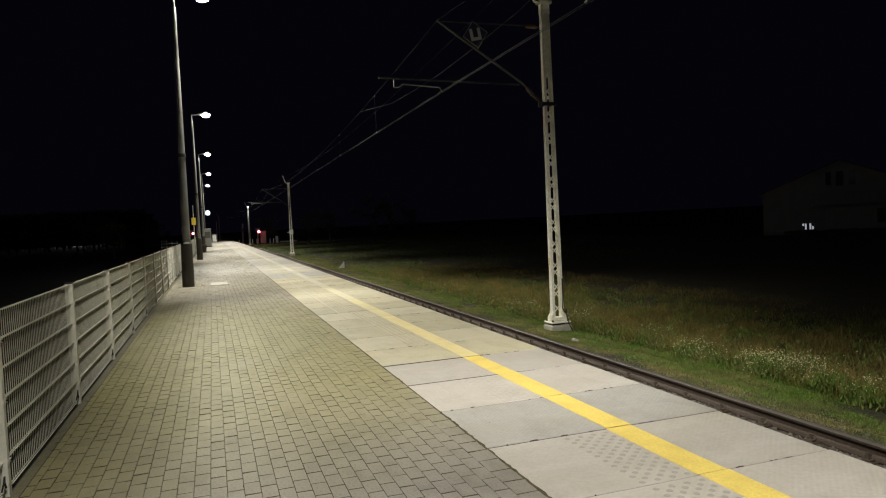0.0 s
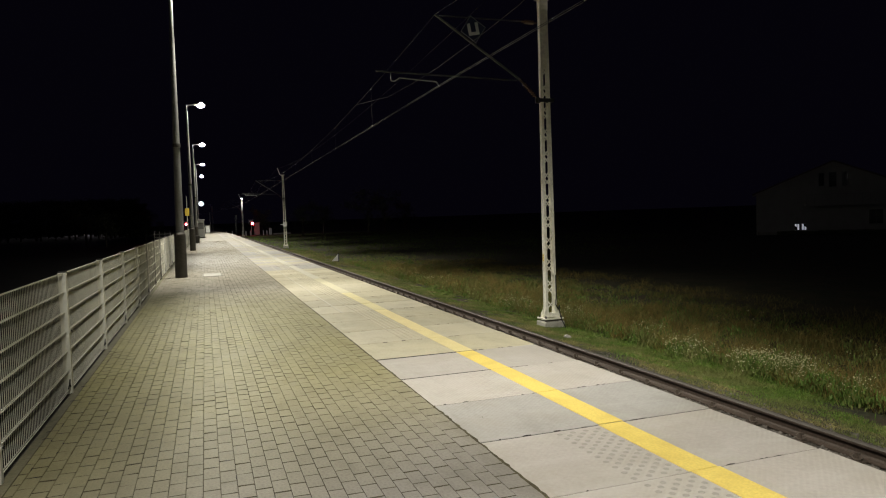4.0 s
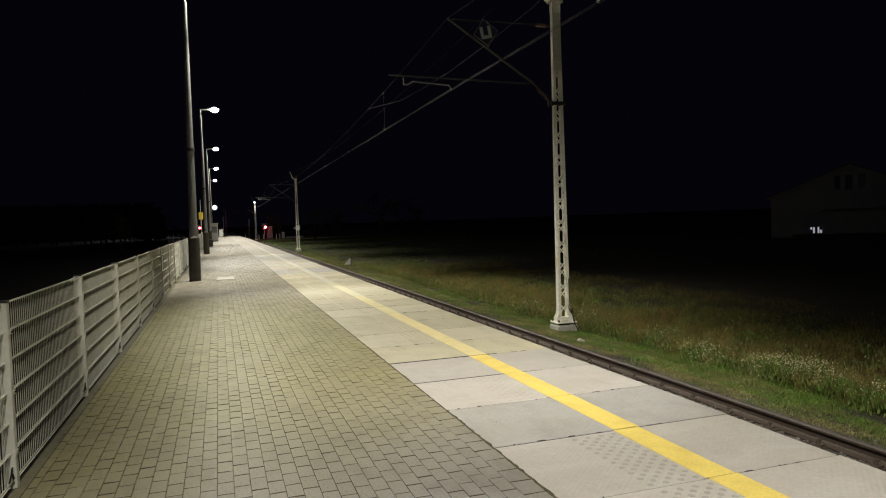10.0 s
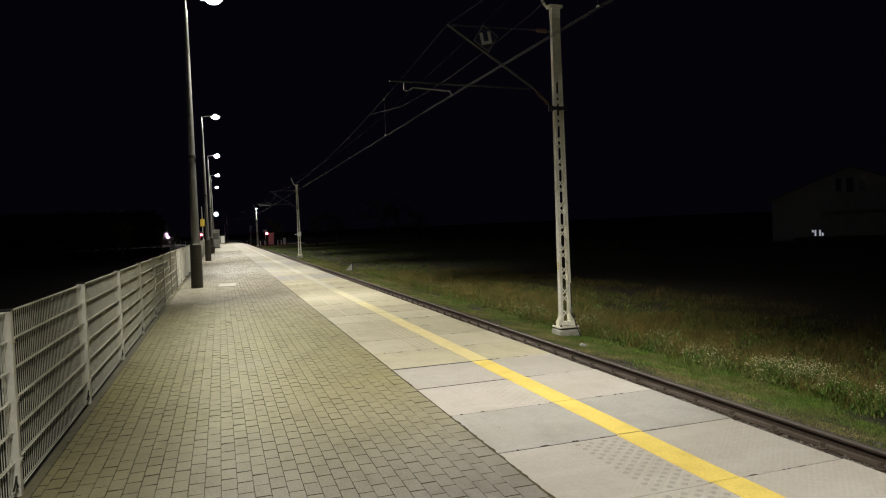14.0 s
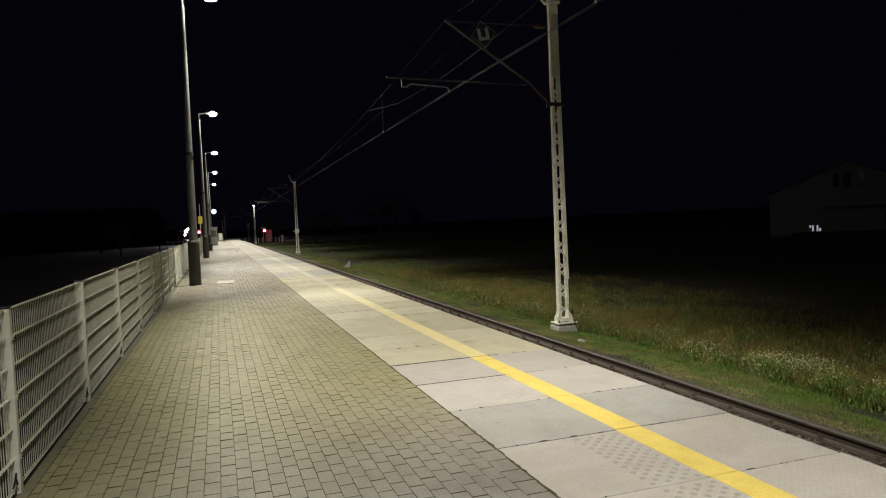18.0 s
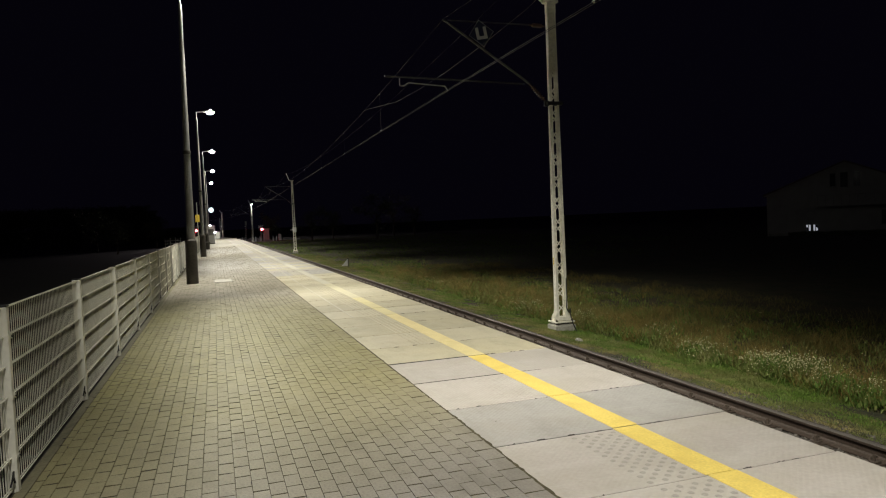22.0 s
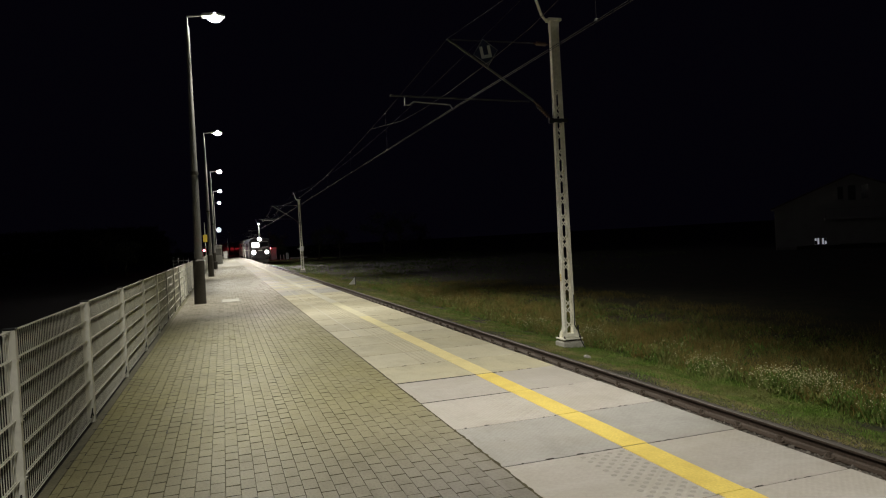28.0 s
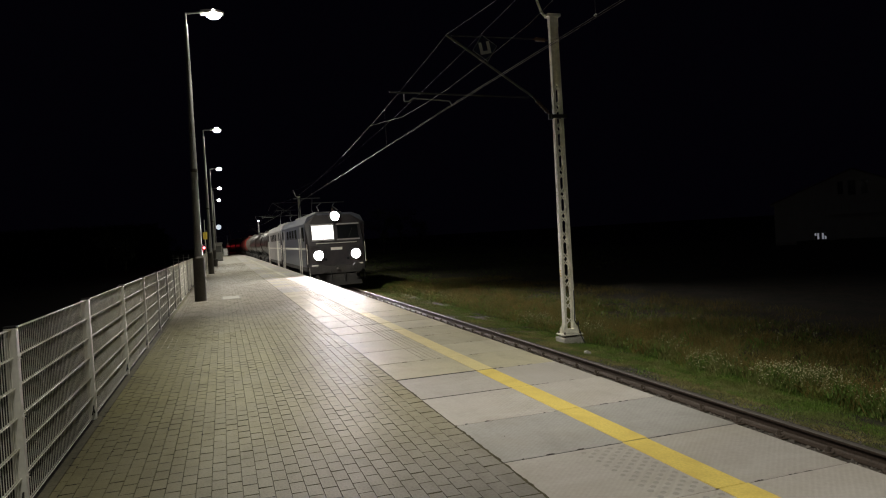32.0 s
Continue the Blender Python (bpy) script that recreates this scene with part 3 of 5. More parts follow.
def lattice_mast(h_top, label):
    """Two channels, flanges inwards, laced on both faces with flat bars."""
    t = thing("catenary_mast", pose(0, 0, 0), label, "mast", "overhead line masts")
    w0, w1, d0, d1 = 0.145, 0.10, 0.072, 0.056
    zb, zt = -0.92, h_top
    half = lambda z: (w0 + (w1 - w0) * (z - zb) / (zt - zb), d0 + (d1 - d0) * (z - zb) / (zt - zb))
    for sx in (-1, 1):
        bm = B()
        vs = []
        for z in (zb, zt):
            w, d = half(z)
            for x, y in ((0.0, -d), (0.0, d), (-0.058, d), (-0.058, d - 0.009), (-0.008, d - 0.009), (-0.008, -d + 0.009), (-0.058, -d + 0.009), (-0.058, -d)):
                vs.append(bm.verts.new((sx * (w + x), y, z)))
        for i in range(8):
            bm.faces.new([vs[i], vs[(i + 1) % 8], vs[8 + (i + 1) % 8], vs[8 + i]])
        for k in (0, 8):
            for q in ((0, 1, 4, 5), (1, 2, 3, 4), (0, 5, 6, 7)):
                bm.faces.new([vs[k + i] for i in q])
        bmesh.ops.recalc_face_normals(bm, faces=bm.faces[:])
        part("channel", bm, M_MAST, t)
    n, z_lace = 22, 4.95
    step = (z_lace + 0.7) / n
    for i in range(n):
        z0 = -0.7 + i * step
        (wa, da), (wb, db) = half(z0), half(z0 + step)
        s = 1 if i % 2 else -1
        for y, sg in ((-1, s), (1, -s)):
            part("lacing_bar", flat_bar((sg * (wa - 0.03), y * (da + 0.005), z0), (-sg * (wb - 0.03), y * (db + 0.005), z0 + step), 0.026, 0.008), M_MAST, t)
            bm = tube(B(), (sg * (wa - 0.03), y * (da + 0.008), z0), (sg * (wa - 0.03), y * (da + 0.018), z0), 0.012, 0.008, 8)
            part("rivet", bm, M_MAST, t)
    for y in (-1, 1):
        bm = B()
        (wa, da), (wb, db) = half(z_lace), half(zt)
        vs = [bm.verts.new(p) for p in ((-wa, y * (da + 0.002), z_lace), (wa, y * (da + 0.002), z_lace), (wb, y * (db + 0.002), zt), (-wb, y * (db + 0.002), zt))]
        bm.faces.new(vs)
        bmesh.ops.solidify(bm, geom=bm.faces[:], thickness=0.006 * y)
        part("cover_plate", bm, M_MAST, t)
    part("batten_plate", box(B(), -w0 - 0.002, w0 + 0.002, -d0 - 0.012, d0 + 0.012, -0.9, -0.82, 0.003), M_MAST, t)
    part("batten_plate", box(B(), -w1 - 0.006, w1 + 0.006, -d1 - 0.014, d1 + 0.014, h_top - 0.25, h_top), M_MAST, t)
    for sx in (-1, 1):
        for y in (-0.085, 0.073):
            prof = [(sx * 0.085, -0.92), (sx * 0.215, -0.92), (sx * 0.213, -0.84), (sx * 0.188, -0.77), (sx * 0.155, -0.73), (sx * 0.142, -0.66), (sx * 0.09, -0.66)]
            part("gusset", prism(B(), prof, y, y + 0.012), M_MAST, t)
    part("base_plate", box(B(), -0.255, 0.255, -0.2, 0.2, -0.95, -0.915, 0.006), M_MAST, t)
    for x in (-0.2, 0.2):
        for y in (-0.15, 0.15):
            part("anchor_bolt", tube(tube(B(), (x, y, -1.05), (x, y, -0.865), 0.014, None, 6), (x, y, -0.915), (x, y, -0.89), 0.026, None, 6), M_RAIL, t)
    part("grout_pad", box(B(), -0.13, 0.13, -0.12, 0.12, -1.01, -0.95), M_SLEEPER, t, "dark packing under the base plate")
    part("foundation", box(B(), -0.26, 0.26, -0.24, 0.24, -1.5, -0.995, 0.025), M_FOOT, t, "weathered concrete footing")
    return t


CONTACT_Z, MESS_Z = 4.46, 6.05


def cantilever(m):
    """The hinged bracket over the track; its frame is the mast's."""
    t = thing("cantilever", m, "tubular overhead line bracket with insulators fixed to the mast", "cantilever", "overhead line brackets")
    tp = (-2.66, 0, MESS_Z)
    part("diagonal_tube", tube(B(), (-0.62, 0, 4.68), tp, 0.03, None, 8), M_TUBE, t)
    part("tie_tube", tube(B(), (-0.55, 0, 6.02), (-2.55, 0, MESS_Z - 0.02), 0.016, None, 6), M_TUBE, t)
    part("steady_tube", tube(B(), (-0.72, 0, 4.66), (-4.05, 0, 4.76), 0.019, None, 8), M_TUBE, t)
    bm = B()
    pts = [(-3.72, 0, 4.72), (-3.72, 0, 4.56), (-3.62, 0, 4.56), (-3.52, 0, 4.63), (-2.68, 0, 4.57), (-2.62, 0, CONTACT_Z + 0.02)]
    for a, b in zip(pts, pts[1:]):
        tube(bm, a, b, 0.014, None, 6)
    part("registration_arm", bm, M_POLE, t)
    for a, b in (((-0.16, 0, 4.22), (-0.62, 0, 4.68)), ((-0.16, 0, 6.0), (-0.55, 0, 6.02))):
        a, b = Vector(a), Vector(b)
        core = part("insulator", tube(B(), a, b, 0.022, None, 8), M_INSUL, t)
        for i in range(7):
            c = a.lerp(b, 0.25 + i * 0.09)
            d = (b - a).normalized() * 0.012
            part("shed", tube(B(), c - d, c + d, 0.055, 0.04, 12), M_INSUL, core)
    bm = box(B(), -0.2, 0.2, -0.095, 0.095, 4.17, 4.25)
    box(bm, -0.24, -0.14, -0.03, 0.03, 4.15, 4.28)
    part("clamp", bm, M_BLACK, t)
    return t


def horn(m, h):
    t = thing("feeder_bracket", m, "bent steel bracket on the head of the mast", "bracket", "overhead line brackets")
    bm = B()
    pts = [(0.0, 0, h + 0.02), (-0.22, 0, h + 0.02), (-0.30, 0, h + 0.12), (-0.52, 0, h + 0.75)]
    for a, b in zip(pts, pts[1:]):
        tube(bm, a, b, 0.032, None, 8)
    part("bent_arm", bm, M_MAST, t)
    part("cap_plate", box(B(), -0.17, 0.17, -0.1, 0.1, h - 0.02, h + 0.05, 0.01), M_MAST, t)
    return t


MAST_S = [-42.0, 14.65, 71.5, 134.0, 196.0]
DROP = [0.0, 0.0, -0.33, -0.38, -0.4]  # the line hangs lower further on
MAST_TOP = 6.56
first = lattice_mast(MAST_TOP, "cream-painted steel lattice overhead line mast on a concrete footing")
arm0 = cantilever(pose(0, 0, 0))
horn0 = horn(pose(0, 0, 0), MAST_TOP)
MASTS = []
for s in MAST_S:
    x, y, a = along(s, 2.345)
    MASTS.append(pose(x, y, 0, 0, 0, math.degrees(a)))
short = lattice_mast(MAST_TOP + DROP[2], "cream-painted steel lattice overhead line mast on a concrete footing")
short.matrix_basis = MASTS[2]
for i, m in enumerate(MASTS):
    if i == 0:
        first.matrix_basis = arm0.matrix_basis = horn0.matrix_basis = m
    else:
        if i != 2:
            copy_thing(first if i == 1 else short, m)
        copy_thing(arm0, m @ pose(0, 0, DROP[i]))
        copy_thing(horn0, m @ pose(0, 0, DROP[i]))


def wires():
    """Two contact wires, a sagging messenger wire, droppers, and a stitch rope at the supports."""
    for i in range(len(MAST_S) - 1):
        s0, s1 = MAST_S[i], MAST_S[i + 1]
        span = thing("overhead_line", pose(0, 0, 0), "twin contact wires under a sagging messenger wire", "overhead line", "overhead line spans")
        off = -0.31

        def at(s, dz, do=0.0):
            x, y, a = along(s, off + do)
            u = (s - s0) / (s1 - s0)
            return (x, y, dz + DROP[i] * (1 - u) + DROP[i + 1] * u)

        n = 24
        sag = lambda u: MESS_Z - 4 * 1.1 * u * (1 - u)
        for do in (-0.025, 0.025):
            part("contact_wire", strand([at(s0 + (s1 - s0) * k / n, CONTACT_Z, do) for k in range(n + 1)], 0.0045), M_WIRE, span, smooth=True)
        part("messenger_wire", strand([at(s0 + (s1 - s0) * k / n, sag(k / n)) for k in range(n + 1)], 0.005), M_WIRE, span, smooth=True)
        for k in range(1, 9):
            u = k / 9
            part("dropper", tube(B(), at(s0 + (s1 - s0) * u, CONTACT_Z), at(s0 + (s1 - s0) * u, sag(u)), 0.0025, None, 4, False), M_WIRE, span)
            for z, r in ((CONTACT_Z + 0.02, 0.014), (sag(u) - 0.02, 0.012)):
                part("dropper_clamp", ball(B(), at(s0 + (s1 - s0) * u, z), r, 1.6, 2.4, 1.6, 8), M_POLE, span)
        for u0, sgn in ((0.0, 1), (1.0, -1)):
            q = [u0 + sgn * d for d in (0.0, 0.035, 0.075, 0.15)]
            zz = [MESS_Z - 1.18, MESS_Z - 1.14, MESS_Z - 1.05, sag(q[3])]
            part("stitch_rope", strand([at(s0 + (s1 - s0) * q[k], zz[k]) for k in range(4)], 0.006), M_WIRE, span)
    feeder = thing("feeder_wire", pose(0, 0, 0), "thin feeder wire strung along the mast heads", "wire")
    for i in range(len(MAST_S) - 1):
        pts = []
        for k in range(13):
            u = k / 12
            pa = along(MAST_S[i] + (MAST_S[i + 1] - MAST_S[i]) * u, 1.75)
            pts.append((pa[0], pa[1], 7.2 - 3.2 * u * (1 - u) + DROP[i] * (1 - u) + DROP[i + 1] * u))
        part("wire_span", strand(pts, 0.005), M_WIRE, feeder, smooth=True)


wires()

# diamond sign on the bracket
sg = thing("diamond_sign", pose(5.93, 14.58, 5.75, 0, -11, 0), "blue diamond sign with a white letter U hung on the bracket", "sign")
bm = B()
prism(bm, [(0, 0.31), (0.31, 0), (0, -0.31), (-0.31, 0)], -0.006, 0.006)
part("plate", bm, M_BLUE, sg)
for a, b in (((0, 0.3), (0.3, 0)), ((0.3, 0), (0, -0.3)), ((0, -0.3), (-0.3, 0)), ((-0.3, 0), (0, 0.3))):
    part("rim", tube(B(), (a[0], -0.008, a[1]), (b[0], -0.008, b[1]), 0.006, None, 5), M_POLE, sg)
bm = B()
box(bm, -0.13, -0.06, -0.016, -0.009, -0.13, 0.14)
box(bm, 0.06, 0.13, -0.016, -0.009, -0.13, 0.14)
box(bm, -0.06, 0.06, -0.016, -0.009, -0.13, -0.06)
part("letter_u", bm, M_CABINET, sg, "white letter U")
part("hanger", box(B(), -0.02, 0.02, 0.008, 0.05, -0.32, -0.1), M_TUBE, sg)


# ------------------------------------------------------------ things on and beside the platform
def small_things():
    t = thing("access_cover", pose(0.16, 22.5, 0), "pale metal access cover set in the pavers", "cover")
    part("frame", box(B(), -0.29, 0.29, -0.62, 0.62, -0.02, 0.006), M_CONC, t)
    part("lid", box(B(), -0.25, 0.25, -0.58, 0.58, 0.0, 0.012, 0.004), M_COVER, t)
    # yellow warning plate on a thin post
    t = thing("warning_sign", pose(-1.12, 52, 0), "yellow rectangular plate on a thin grey post", "sign")
    part("post", tube(B(), (0, 0, -0.1), (0, 0, 3.6), 0.03, None, 8), M_GALV, t)
    part("plate", box(B(), -0.14, 0.36, -0.05, -0.035, 2.2, 2.72, 0.004), M_SIGNY, t)
    part("back_bracket", box(B(), -0.03, 0.03, -0.035, 0.035, 2.4, 2.5), M_GALV, t)
    # lit round clock
    t = thing("platform_clock", pose(-0.27, 87.8, 4.0), "round lit station clock on a short arm", "clock")
    part("case", tube(B(), (0, -0.1, 0), (0, 0.1, 0), 0.31, None, 32), M_CABINET, t)
    part("face", tube(B(), (0, -0.115, 0), (0, -0.102, 0), 0.29, None, 32), M_CLOCK, t, "glowing white dial")
    part("arm", tube(B(), (-0.45, 0.0, 0.0), (-0.28, 0, 0.0), 0.04, None, 8), M_POLE, t)
    for a, r, w in ((200, 0.15, 0.014), (60, 0.22, 0.01)):
        q = Vector((math.sin(radians(a)) * r, 0, math.cos(radians(a)) * r))
        part("clock_pointer", tube(B(), (0, -0.122, 0), (q.x, -0.122, q.z), w, w * 0.6, 5), M_BLACK, t)
    # ticket cabinet
    t = thing("ticket_machine", pose(-0.42, 84, 0), "tall pale grey ticket cabinet with small roof", "cabinet")
    part("body", box(B(), -0.4, 0.4, -0.3, 0.3, 0, 1.95, 0.02), M_WHITE, t)
    part("roof", box(B(), -0.46, 0.46, -0.4, 0.35, 1.97, 2.1, 0.02), M_WHITE, t)
    part("panel", box(B(), -0.3, 0.3, -0.312, -0.3, 1.0, 1.7), M_POLE, t)
    part("plinth", box(B(), -0.42, 0.42, -0.32, 0.32, -0.02, 0.08), M_SLEEVE, t)
    t = thing("litter_bin", pose(-0.62, 60, 0), "dark metal litter bin on the platform", "bin")
    part("drum", tube(B(), (0, 0, 0.05), (0, 0, 0.6), 0.17, 0.2, 16), M_SLEEVE, t, smooth=True)
    part("rim", tube(B(), (0, 0, 0.6), (0, 0, 0.64), 0.21, 0.21, 16), M_POLE, t)
    part("foot", tube(B(), (0, 0, -0.02), (0, 0, 0.06), 0.1, 0.1, 12), M_POLE, t)
    # cabinet and pole near the platform's end
    t = thing("equipment_cabinet", pose(0.45, 121, 0), "low grey equipment cabinet near the end of the platform", "cabinet")
    part("body", box(B(), -0.32, 0.32, -0.2, 0.2, 0.1, 1.22, 0.02), M_CABINET, t)
    part("plinth", box(B(), -0.34, 0.34, -0.22, 0.22, -0.02, 0.1), M_CONC, t)
    part("lid", box(B(), -0.36, 0.36, -0.24, 0.24, 1.22, 1.28, 0.01), M_POLE, t)
    for x in (-0.155, 0.155):
        part("door", box(B(), x - 0.145, x + 0.145, -0.212, -0.2, 0.15, 1.18), M_CABINET, t)
    t = thing("pale_post", pose(0.97, 131.8, 0), "slim pale post standing at the end of the platform", "post")
    part("tube", tube(B(), (0, 0, -0.05), (0, 0, 3.60), 0.055, 0.045, 10), M_WHITE, t, smooth=True)
    part("cap", ball(B(), (0, 0, 3.60), 0.05, 1, 1, 0.6, 10), M_POLE, t)
    part("base_flange", tube(B(), (0, 0, -0.02), (0, 0, 0.03), 0.16, None, 14), M_POLE, t)
    # small triangular marker in the grass
    t = thing("triangle_marker", pose(8.0, 44.5, FIELD_Z), "small white triangular trackside marker on a dark stake", "marker")
    bm = B()
    prism(bm, [(-0.32, -0.02), (0.1, -0.02), (0.1, 0.42)], -0.012, 0.012)
    bmesh.ops.translate(bm, verts=bm.verts[:], vec=(0, 0, 0.1))
    part("plate", bm, M_WHITE, t)
    part("stake", box(B(), 0.1, 0.15, -0.025, 0.025, -0.3, 0.62), M_TUBE, t)
    # plate on the second mast
    m = MASTS[2]
    t = thing("mast_plate", m @ pose(0, -0.17, 1.25), "small white number plate box on the mast", "plate")
    part("plate", box(B(), -0.19, 0.19, -0.02, 0.02, -0.22, 0.22, 0.004), M_WHITE, t)
    part("side_bracket", box(B(), -0.45, -0.19, -0.012, 0.012, -0.03, 0.03), M_WHITE, t)
    part("back_strap", box(B(), -0.1, 0.1, 0.02, 0.06, -0.05, 0.05), M_TUBE, t)
    # white railing beyond the fence
    t = thing("roadside_railing", pose(-6.1, 95, -1.5), "white tubular railing beside the dark road", "railing")
    for i in range(4):
        part("post", tube(B(), (i * 0.62, 0, -1.2), (i * 0.62, 0, 2.38), 0.03, None, 8), M_GALV, t)
    for z in (1.95, 1.55):
        part("rail_bar", tube(B(), (-0.1, 0, z), (1.96, 0, z), 0.03, None, 8), M_GALV, t)


def details():
    for x, y, r in ((-0.62, 8.55, 0.016), (-0.55, 13.1, 0.02), (0.0, 12.75, 0.022), (2.0, 4.95, 0.008), (0.62, 9.3, 0.012), (-0.95, 6.1, 0.012)):
        t = thing("fallen_leaf", pose(x, y, 0.002, 0, 0, x * 200), "small dark fallen leaf lying on the platform", "leaf", "fallen leaves")
        vs = [(-r * 1.4, 0, 0.002), (0, r * 0.7, 0.006), (r * 1.4, 0, 0.003), (0, -r * 0.7, 0.008)]
        bm = B()
        bm.faces.new([bm.verts.new(v) for v in vs])
        bmesh.ops.solidify(bm, geom=bm.faces[:], thickness=0.0015)
        part("leaf_blade", bm, M_BARK, t)
    m = MASTS[1]
    t = thing("mast_mark", m @ pose(-0.138, 0.02, 0.45, 0, 0, 0), "small worn yellow painted mark on the mast", "mark")
    for z in (0.0, 0.06, 0.12):
        part("paint_bar", box(B(), -0.003, 0.0, -0.03, 0.03, z - 0.018, z + 0.018), M_SIGNY, t)
    t = thing("earth_cable", m @ pose(0.1, -0.12, 0), "dark looped earth cable at the mast foot", "cable")
    pts = [(0.0, 0, 0.1), (0.0, -0.01, -0.35), (-0.03, -0.03, -0.6), (0.02, -0.05, -0.72), (0.06, -0.04, -0.62), (0.07, -0.03, -0.8), (0.09, -0.12, -1.0), (0.1, -0.3, -1.18)]
    bm = B()
    for a, b in zip(pts, pts[1:]):
        tube(bm, a, b, 0.012, None, 6)
    part("cable_run", bm, M_BLACK, t, smooth=True)
    t = thing("pale_stone", pose(7.1, 12.75, -1.04), "pale stone lying by the track", "stone")
    bm = bmesh.new()
    bmesh.ops.create_icosphere(bm, subdivisions=2, radius=0.09)
    for v in bm.verts:
        v.co *= 0.8 + 0.5 * noise.noise(v.co * 9)
        v.co.z *= 0.7
    part("stone_body", bm, M_KERB_PALE, t)
    rnd = random.Random(4)
    vs, fs = [], []
    n = 900
    for i in range(n + 1):
        y = -6 + i * 0.045
        vs += [(SLAB_X0 - 0.009 - rnd.random() * 0.007, y, 0.0012), (SLAB_X0 + 0.003 + rnd.random() ** 3 * 0.014, y, 0.0012)]
    for i in range(n):
        fs.append((2 * i, 2 * i + 1, 2 * i + 3, 2 * i + 2))
    pydata("dirt_seam", vs, fs, M_BED, platform)


def paver_moss():
    """Dark mosses in clumps along the joints of the pavers beside the fence."""
    rm = random.Random(17)
    bm = B()
    for _ in range(150):
        ci = min(29, int(rm.random() ** 2.2 * 16))
        r = rm.randint(12, 60)
        x = -1.254 + ci * 0.0986 + 0.049
        y = r * 0.2 + (0.19 if ci % 2 else 0.09)
        if rm.random() < 0.65:
            ball(bm, (x + rm.uniform(-0.02, 0.02), y, -0.002), 1.0, rm.uniform(0.012, 0.045), rm.uniform(0.004, 0.009), 0.004, 6)
        else:
            ball(bm, (x + 0.049, y + rm.uniform(0, 0.2), -0.002), 1.0, rm.uniform(0.003, 0.007), rm.uniform(0.02, 0.07), 0.004, 6)
    tagged(part("paver_moss", bm, M_JOINT, platform), kind="stuff")


small_things()
details()
paver_moss()


# ------------------------------------------------------------ level crossing beyond the platform
def crossing():
    def signal(m):
        t = thing("crossing_signal", m, "level crossing signal with lit red lamps on a post", "signal", "crossing signals")
        part("post", tube(B(), (0, 0, -0.3), (0, 0, 3.3), 0.06, None, 10), M_HANDRAIL, t)
        part("backboard", box(B(), -0.55, 0.55, -0.02, 0.03, 2.13, 2.78, 0.02), M_BLACK, t)
        for x in (-0.27, 0.27):
            on = x > 0
            part("red_lamp", ball(B(), (x, -0.06, 2.45), 0.24, 1, 0.5, 1, 16), M_RED if on else M_GLASS, t, "glowing red lens" if on else "unlit dark lens")
            part("hood", box(B(), x - 0.22, x + 0.22, -0.24, -0.02, 2.69, 2.71), M_BLACK, t)
        for s in (-1, 1):
            part("cross_arm", tube(B(), (-0.5, -0.03, 3.0 - s * 0.22), (0.5, -0.03, 3.0 + s * 0.22), 0.06, None, 6), M_WHITE, t)
        return t

    a = signal(pose(-4.45, 176, -0.85))
    copy_thing(a, pose(9.35, 152, -1.15))
    t = thing("relay_hut", pose(10.7, 156, FIELD_Z), "small pale grey relay hut with flat roof", "hut")
    part("wall", box(B(), -0.6, 0.6, -0.9, 0.9, -0.1, 2.5, 0.02), M_PLASTER, t)
    part("roof", box(B(), -0.7, 0.7, -1.0, 1.0, 2.5, 2.65, 0.02), M_CONC, t)
    part("door", box(B(), -0.4, 0.4, -0.92, -0.9, 0.05, 2.05), M_POLE, t)
    part("door_handle", box(B(), 0.28, 0.32, -0.96, -0.92, 1.0, 1.12), M_BLACK, t)
    t = thing("white_cabinet", pose(13.1, 150, FIELD_Z), "small white trackside cabinet", "cabinet")
    part("body", box(B(), -0.27, 0.27, -0.25, 0.25, 0.05, 1.35, 0.03), M_WHITE, t)
    part("door", box(B(), -0.22, 0.22, -0.262, -0.25, 0.15, 1.25), M_CABINET, t)
    part("base", box(B(), -0.32, 0.32, -0.3, 0.3, -0.2, 0.05), M_CONC, t)
    w = thing("low_wall", pose(15.6, 151, FIELD_Z), "long low pale wall by the crossing", "wall")
    part("wall_body", box(B(), -1.8, 1.8, -0.15, 0.15, -0.2, 0.3, 0.01), M_CONC, w)
    # lamp at the crossing, fixed to the mast
    m = MASTS[3]
    t = thing("mast_lamp", m @ pose(0, -0.15, MAST_TOP + DROP[3] - 0.3), "small lit floodlight fixed on the mast head", "lamp")
    part("housing", box(B(), -0.2, 0.2, -0.12, 0.1, 0.05, 0.3, 0.02), M_POLE, t)
    part("diffuser", box(B(), -0.12, 0.12, -0.14, -0.12, 0.06, 0.22), M_LED_SMALL, t, "glowing white diffuser")
    ld = bpy.data.lights.new("crossing_light", "SPOT")
    ld.energy, ld.spot_size, ld.spot_blend, ld.shadow_soft_size = 800, radians(120), 0.6, 0.1
    lo = new("crossing_light", ld)
    at = m @ Vector((0.4, -0.25, MAST_TOP + DROP[3] - 0.3))
    lo.matrix_basis = look(at, (at.x + 2.5, at.y + 4, at.z - 6))
    bollard = thing("bollard", pose(0, 0, 0), "slim white crossing bollard", "bollard", "crossing bollards")
    part("post", tube(B(), (0, 0, -0.2), (0, 0, 1.0), 0.09, 0.09, 10), M_WHITE, bollard)
    part("cap", ball(B(), (0, 0, 1.0), 0.1, 1, 1, 0.5, 10), M_POLE, bollard)
    spots = [(4.2, 150), (5.4, 150.5), (8.0, 148), (9.0, 150), (11.6, 149), (12.3, 149)]
    bollard.matrix_basis = pose(*spots[0], FIELD_Z)
